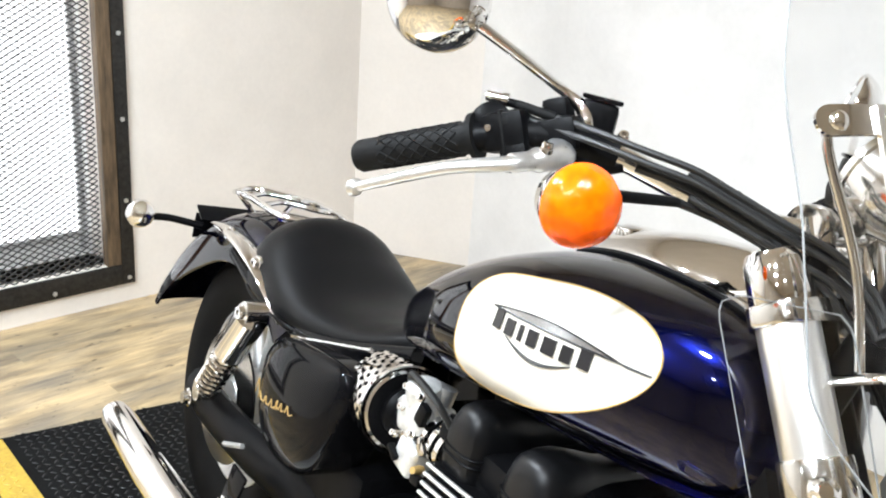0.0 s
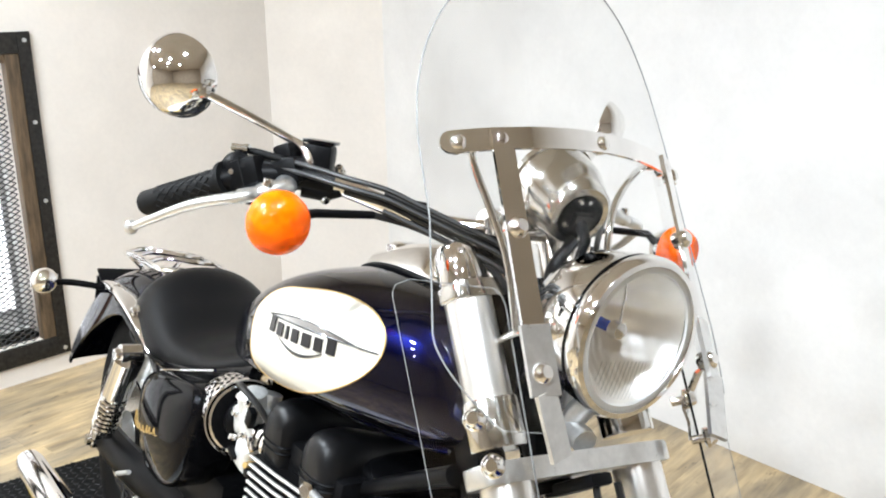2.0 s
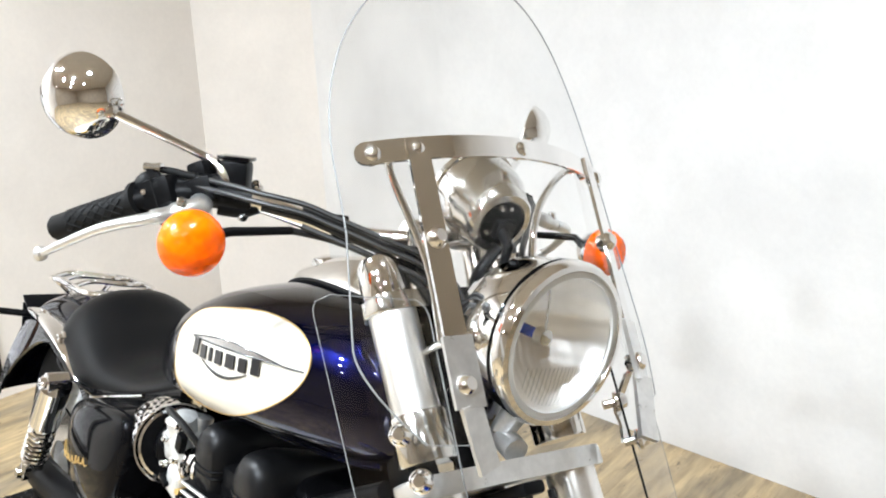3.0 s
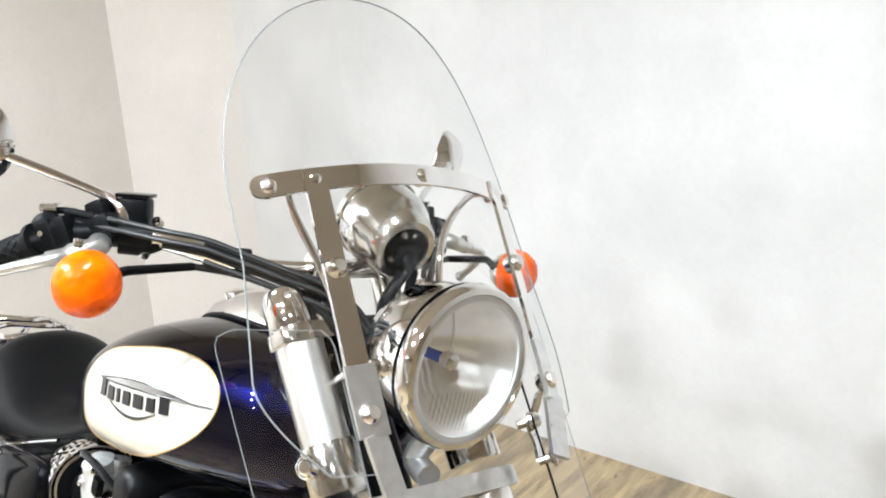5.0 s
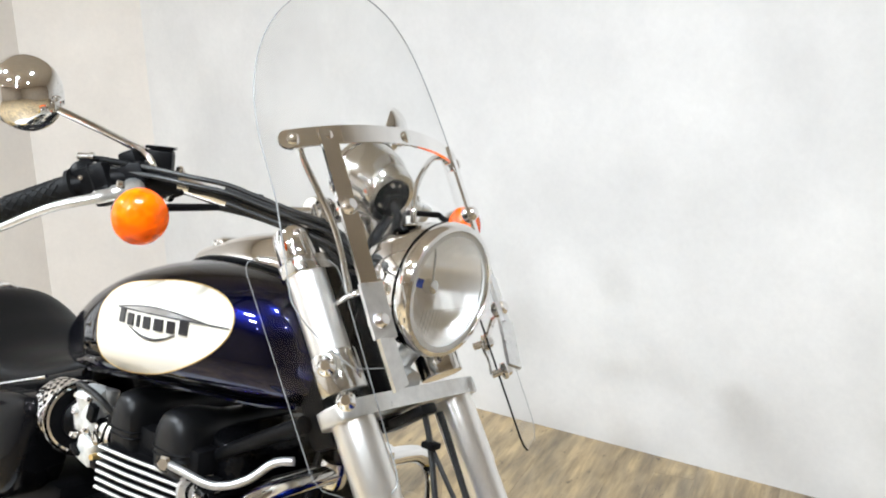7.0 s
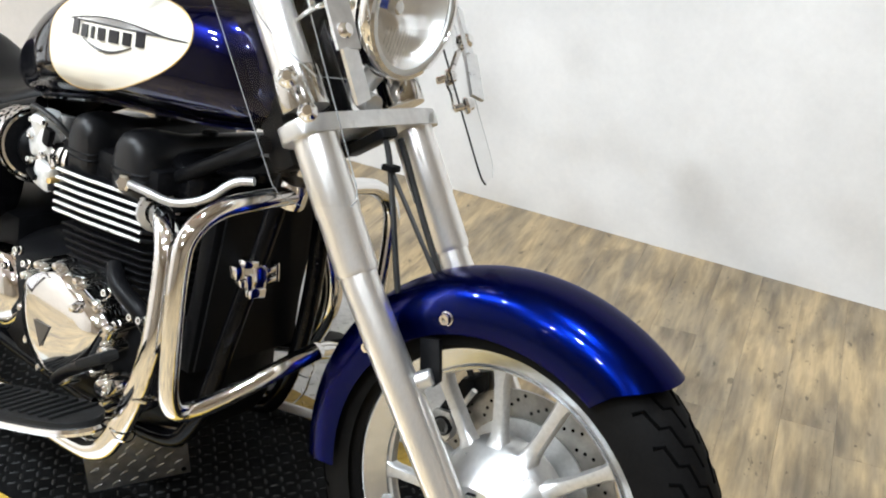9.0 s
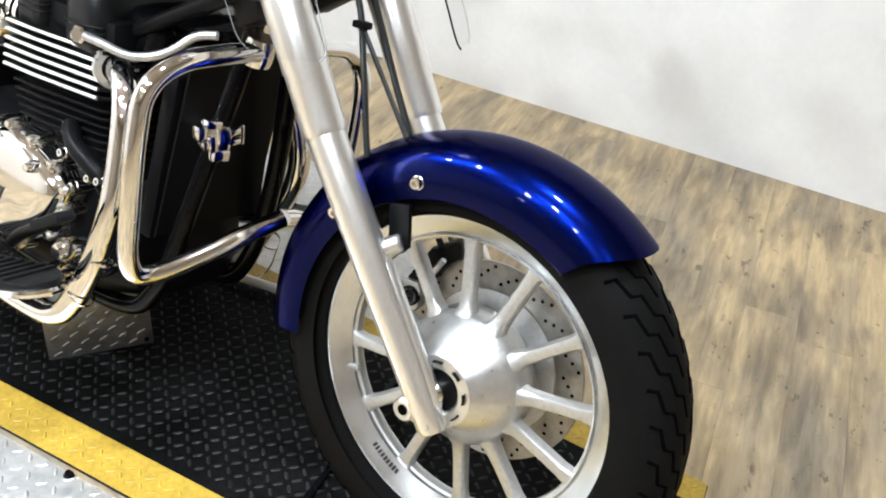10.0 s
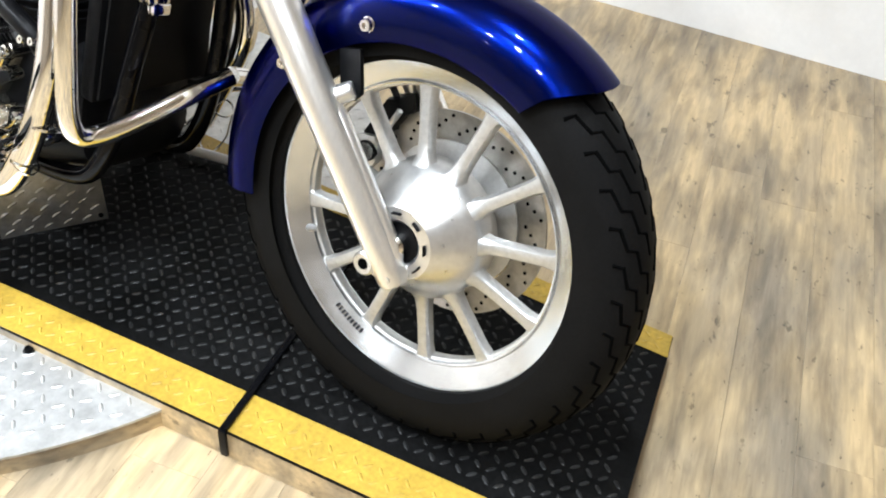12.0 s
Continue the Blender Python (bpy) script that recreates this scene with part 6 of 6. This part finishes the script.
# frame tubes
for side in (-1, 1):
    part("frame_tube", tube(spline([V(1.20, side * 0.03, 0.80), V(1.215, side * 0.045, 0.70), V(1.175, side * 0.085, 0.45), V(1.12, side * 0.10, 0.26), V(1.03, side * 0.105, 0.195), V(0.75, side * 0.105, 0.185), V(0.5, side * 0.11, 0.20)], 8), 0.016, 12), BLACK, bike, "black frame downtube")
    part("frame_tube", tube(spline([V(0.62, side * 0.09, 0.69), V(0.40, side * 0.13, 0.62), V(0.20, side * 0.14, 0.61), V(-0.02, side * 0.13, 0.64)], 8), 0.014, 12), BLACK, bike)
    part("frame_tube", tube(spline([V(1.17, side * 0.03, 0.83), V(1.08, side * 0.07, 0.80), V(0.93, side * 0.06, 0.79), V(0.62, side * 0.07, 0.72)], 8), 0.015, 12), SATIN_BLACK, bike)
part("oil_cooler", box((1.115, 0.0, 0.485), (0.03, 0.23, 0.28), 0.008, Matrix.Rotation(0.14, 3, "Y")), SATIN_BLACK, bike, "black oil cooler behind the downtubes")
part("cooler_guard", slab([V(1.158, -0.10, 0.66), V(1.158, 0.08, 0.66), V(1.128, 0.10, 0.36), V(1.128, -0.12, 0.36)], (0.004, 0, 0), 0.0), SATIN_BLACK, bike)
horn = part("horn", lathe([(0.0, 0.016), (0.014, 0.015), (0.024, 0.010), (0.027, 0.0), (0.024, -0.014), (0.010, -0.016), (0.010, -0.05), (0, -0.05)], V(1.196, -0.080, 0.546), (1, -0.5, 0.1), 28), CHROME, bike, "chrome horn with brackets between the downtubes")
for y, z, w, h, a in ((-0.112, 0.556, 0.018, 0.022, 0.1), (-0.092, 0.566, 0.030, 0.013, -0.15), (-0.090, 0.536, 0.016, 0.028, 0.2), (-0.066, 0.540, 0.012, 0.034, 0.0), (-0.052, 0.552, 0.030, 0.010, 0.2), (-0.050, 0.536, 0.028, 0.009, 0.1), (-0.040, 0.546, 0.008, 0.034, 0.1), (-0.074, 0.516, 0.032, 0.018, -0.1), (-0.104, 0.536, 0.012, 0.014, 0.4)):
    part("horn_fitting", box(V(1.204 + 0.1 * (y + 0.08), y, z), (0.016, w, h), 0.004, Matrix.Rotation(a, 3, "X")), CHROME, horn)
part("horn_stay", box(V(1.165, -0.06, 0.535), (0.06, 0.02, 0.02), 0.004), SATIN_BLACK, horn)
# engine guard hoops and exhaust
for side in (-1, 1):
    if side > 0:
        pts = [V(1.246, 0.05, 0.684), V(1.240, 0.10, 0.680), V(1.232, 0.155, 0.668), V(1.233, 0.192, 0.640), V(1.236, 0.204, 0.590), V(1.236, 0.200, 0.47), V(1.228, 0.190, 0.40), V(1.222, 0.165, 0.365), V(1.240, 0.11, 0.380), V(1.265, 0.05, 0.408), V(1.28, 0.0, 0.425)]
    else:
        pts = [V(1.246, side * 0.052, 0.684), V(1.243, side * 0.12, 0.682), V(1.235, side * 0.19, 0.672), V(1.232, side * 0.235, 0.640), V(1.232, side * 0.248, 0.585), V(1.228, side * 0.248, 0.46), V(1.222, side * 0.240, 0.39), V(1.220, side * 0.215, 0.358), V(1.235, side * 0.16, 0.365), V(1.265, side * 0.06, 0.405), V(1.28, side * 0.0, 0.425)]
    part("engine_guard", tube(spline(pts, 8), 0.0150, 16), CHROME, bike, "chrome engine guard hoop")
    part("guard_clamp", lathe([(0, -0.02), (0.022, -0.02), (0.024, -0.012), (0.024, 0.012), (0.022, 0.02), (0, 0.02)], V(1.238, side * 0.05, 0.684), (0.2, 0, 1), 20), CHROME, bike)
    if side > 0:
        pts = [V(1.000, 0.118, 0.600), V(1.045, 0.135, 0.598), V(1.090, 0.150, 0.574), V(1.128, 0.160, 0.525), V(1.148, 0.168, 0.465), V(1.140, 0.174, 0.405), V(1.105, 0.182, 0.340), V(1.06, 0.196, 0.27), V(1.02, 0.207, 0.21), V(0.96, 0.212, 0.172), V(0.75, 0.217, 0.170), V(0.55, 0.222, 0.180)]
    else:
        pts = [V(1.000, side * 0.118, 0.600), V(1.040, side * 0.135, 0.603), V(1.080, side * 0.154, 0.594), V(1.103, side * 0.168, 0.560), V(1.112, side * 0.178, 0.50), V(1.113, side * 0.187, 0.43), V(1.100, side * 0.194, 0.36), V(1.080, side * 0.200, 0.298), V(1.053, side * 0.207, 0.238), V(1.020, side * 0.212, 0.202), V(0.955, side * 0.214, 0.188), V(0.75, side * 0.217, 0.184), V(0.55, side * 0.222, 0.184)]
    header = part("exhaust_header", tube(spline(pts, 8), 0.0200, 20), CHROME, bike, "chrome exhaust header pipe")
    part("header_collar", lathe([(0.022, -0.008), (0.033, -0.008), (0.035, 0.0), (0.033, 0.008), (0.022, 0.008)], V(1.026, side * 0.130, 0.603), (1, side * 0.45, 0.03), 24, closed=True), ALLOY, header)
    for q, d in ((V(1.072, side * 0.2055, 0.256), V(-0.45, side * 0.1, -0.65)), (V(1.096, side * 0.193, 0.325), V(-0.1, side * 0.12, -0.6))):
        part("heat_shield_joint", lathe([(0.0202, -0.002), (0.0218, -0.002), (0.0218, 0.002), (0.0202, 0.002)], q, d, 24, closed=True), CHROME_WORN, header)
    mp = [V(0.56, side * 0.222, 0.182), V(0.50, side * 0.226, 0.186), V(0.40, side * 0.236, 0.194), V(0.10, side * 0.262, 0.212), V(-0.10, side * 0.278, 0.228), V(-0.130, side * 0.281, 0.231)]
    muffler = part("muffler", tube(mp, [0.024, 0.032, 0.037, 0.038, 0.034, 0.028], 28), CHROME, bike, "long chrome muffler with a tapered end")
    # near-black disc closes the pipe and paints the dark of its mouth
    part("muffler_tip", tube([V(-0.129, side * 0.281, 0.231), V(-0.1315, side * 0.281, 0.231)], 0.023, 20), RECESS_SHADE, muffler)
    part("muffler_hanger", slab([V(0.30, side * 0.19, 0.34), V(0.36, side * 0.19, 0.34), V(0.35, side * 0.205, 0.25), V(0.30, side * 0.205, 0.25)], (0, side * 0.006, 0), 0.002), BLACK, bike)
    part("hanger_bolt", bolt(V(0.325, side * 0.215, 0.275), (0, side, 0), 0.012, 0.008), CHROME, bike)
    # footboard, rising to the front
    rise = lambda x: 0.186 + 0.30 * (x - 0.72)
    pts = spline([V(x, side * y, rise(x)) for x, y in ((0.74, 0.215), (0.92, 0.215), (1.04, 0.225), (1.098, 0.265), (1.075, 0.31), (0.96, 0.325), (0.78, 0.325), (0.71, 0.30), (0.70, 0.24))], 5, True)
    board = part("footboard", slab(pts, (-0.0035, 0, 0.0115), 0.003), RUBBER, bike, "black rubber footboard with a chrome rim")
    part("footboard_rim", tube([q + V(0, 0, -0.004) for q in pts], 0.0075, 8, True), CHROME, board)
    for k in range(11):
        x = 0.755 + 0.028 * k
        part("footboard_rib", box((x - 0.004, side * 0.268, rise(x) + 0.0135), (0.009, 0.085, 0.006), 0.002, Matrix.Rotation(-0.29, 3, "Y")), RUBBER, board)
# left pipe from the head to the frame, a braided line
part("oil_line", tube(spline([V(1.000, -0.172, 0.648), V(1.05, -0.177, 0.650), V(1.11, -0.168, 0.646), V(1.15, -0.142, 0.660), V(1.178, -0.115, 0.690), V(1.205, -0.10, 0.698)], 8), 0.0066, 12), HOSE, bike, "braided steel oil line")
part("oil_union", lathe([(0, -0.012), (0.010, -0.012), (0.014, -0.008), (0.014, 0.008), (0.010, 0.012), (0, 0.012)], V(0.998, -0.172, 0.648), (0.4, -1, 0.1), 6), CHROME, bike)
part("breather_hose", tube([V(1.030, -0.110, 0.656), V(1.036, -0.109, 0.659), V(1.038, -0.109, 0.660), V(1.10, -0.105, 0.694), V(1.22, -0.10, 0.758)], [0.013, 0.013, 0.0105, 0.012, 0.014], 14), SATIN_BLACK, bike)
part("electrics_cover", box((1.215, -0.06, 0.78), (0.05, 0.05, 0.13), 0.012, Matrix.Rotation(-0.5, 3, "Y")), SATIN_BLACK, bike)
part("wiring_loom", tube(spline([V(1.22, -0.05, 0.86), V(1.235, -0.055, 0.92), V(1.25, -0.05, 0.985)], 6), 0.018, 10), SATIN_BLACK, bike)
part("side_stand", tube(spline([V(0.74, 0.14, 0.16), V(0.78, 0.20, 0.09), V(0.83, 0.282, 0.010 + 0.052)], 6), 0.012, 12), SATIN_BLACK, bike, "black side stand, folded out")
part("stand_foot", box((0.832, 0.288, 0.0645), (0.06, 0.05, 0.006), 0.002, Matrix.Rotation(radians(LEAN_DEG), 3, "X")), SATIN_BLACK, bike)
part("linkage_rod", tube([V(0.235, -0.19, 0.345), V(0.32, -0.195, 0.385)], 0.005, 8), ALLOY_CAST, bike)

# loose steel bar lying on the deck
bm = tube([(0.865, 0.298, 0.018), (1.06, 0.345, 0.018)], 0.010, 12)
bar = part("steel_bar", bm, WHITE_METAL, None)
tagged(bar, "pale steel bar with a wire hook lying on the lift deck", "bar")
part("wire_hook", tube(spline([V(0.913, 0.325, 0.037), V(0.919, 0.325, 0.020), V(0.938, 0.325, 0.015), V(0.966, 0.325, 0.040), V(0.994, 0.325, 0.077), V(1.006, 0.325, 0.106), V(1.019, 0.325, 0.139)], 6), 0.0018, 6), CHROME_WORN, bar, "thin bent wire hook")

# ---- floor boards ----
BW, BL = 0.122, 1.22
bd_ = V(-0.245, 0.97, 0).normalized()
bx_ = V(bd_.y, -bd_.x, 0)
turn_b = math.degrees(math.atan2(-bd_.x, bd_.y))


def board_mesh(length):
    bm = box((0, 0, -0.006), (BW - 0.0003, length - 0.0003, 0.012), 0.0004, seg=1)
    return mesh_of("floor_board", bm, BOARD, smooth=False)


BOARD_ME = board_mesh(BL)
rnd = random.Random(5)
near = []
for i in range(-30, 33):
    off = rnd.random() * BL
    for j in range(-5, 5):
        u, v = i * BW, j * BL + off
        p = V(0.9, 0.3, 0) + bx_ * u + bd_ * v
        if p.x < -1.6 - 0.22 * p.y or p.x > 5.1 or p.y < -5.1 or p.y - BL * 0.42 > on_back(p.x):
            continue
        over = max(0.0, (p.y - on_back(p.x) - 0.06) / bd_.y + BL / 2)      # cut where it would pass under the back wall
        if over > BL - 0.1:
            continue
        p -= bd_ * (over / 2)
        near.append((p.x, p.y, BL - over))
near.sort(key=lambda q: (q[0] - 1.0) ** 2 + (q[1] - 0.5) ** 2)
for x, y, length in near[:300]:
    ob = new("floor_board", BOARD_ME if length == BL else board_mesh(length))
    ob.matrix_basis = pose(x, y, FLOOR, 0, 0, turn_b)
    ob.parent = floor
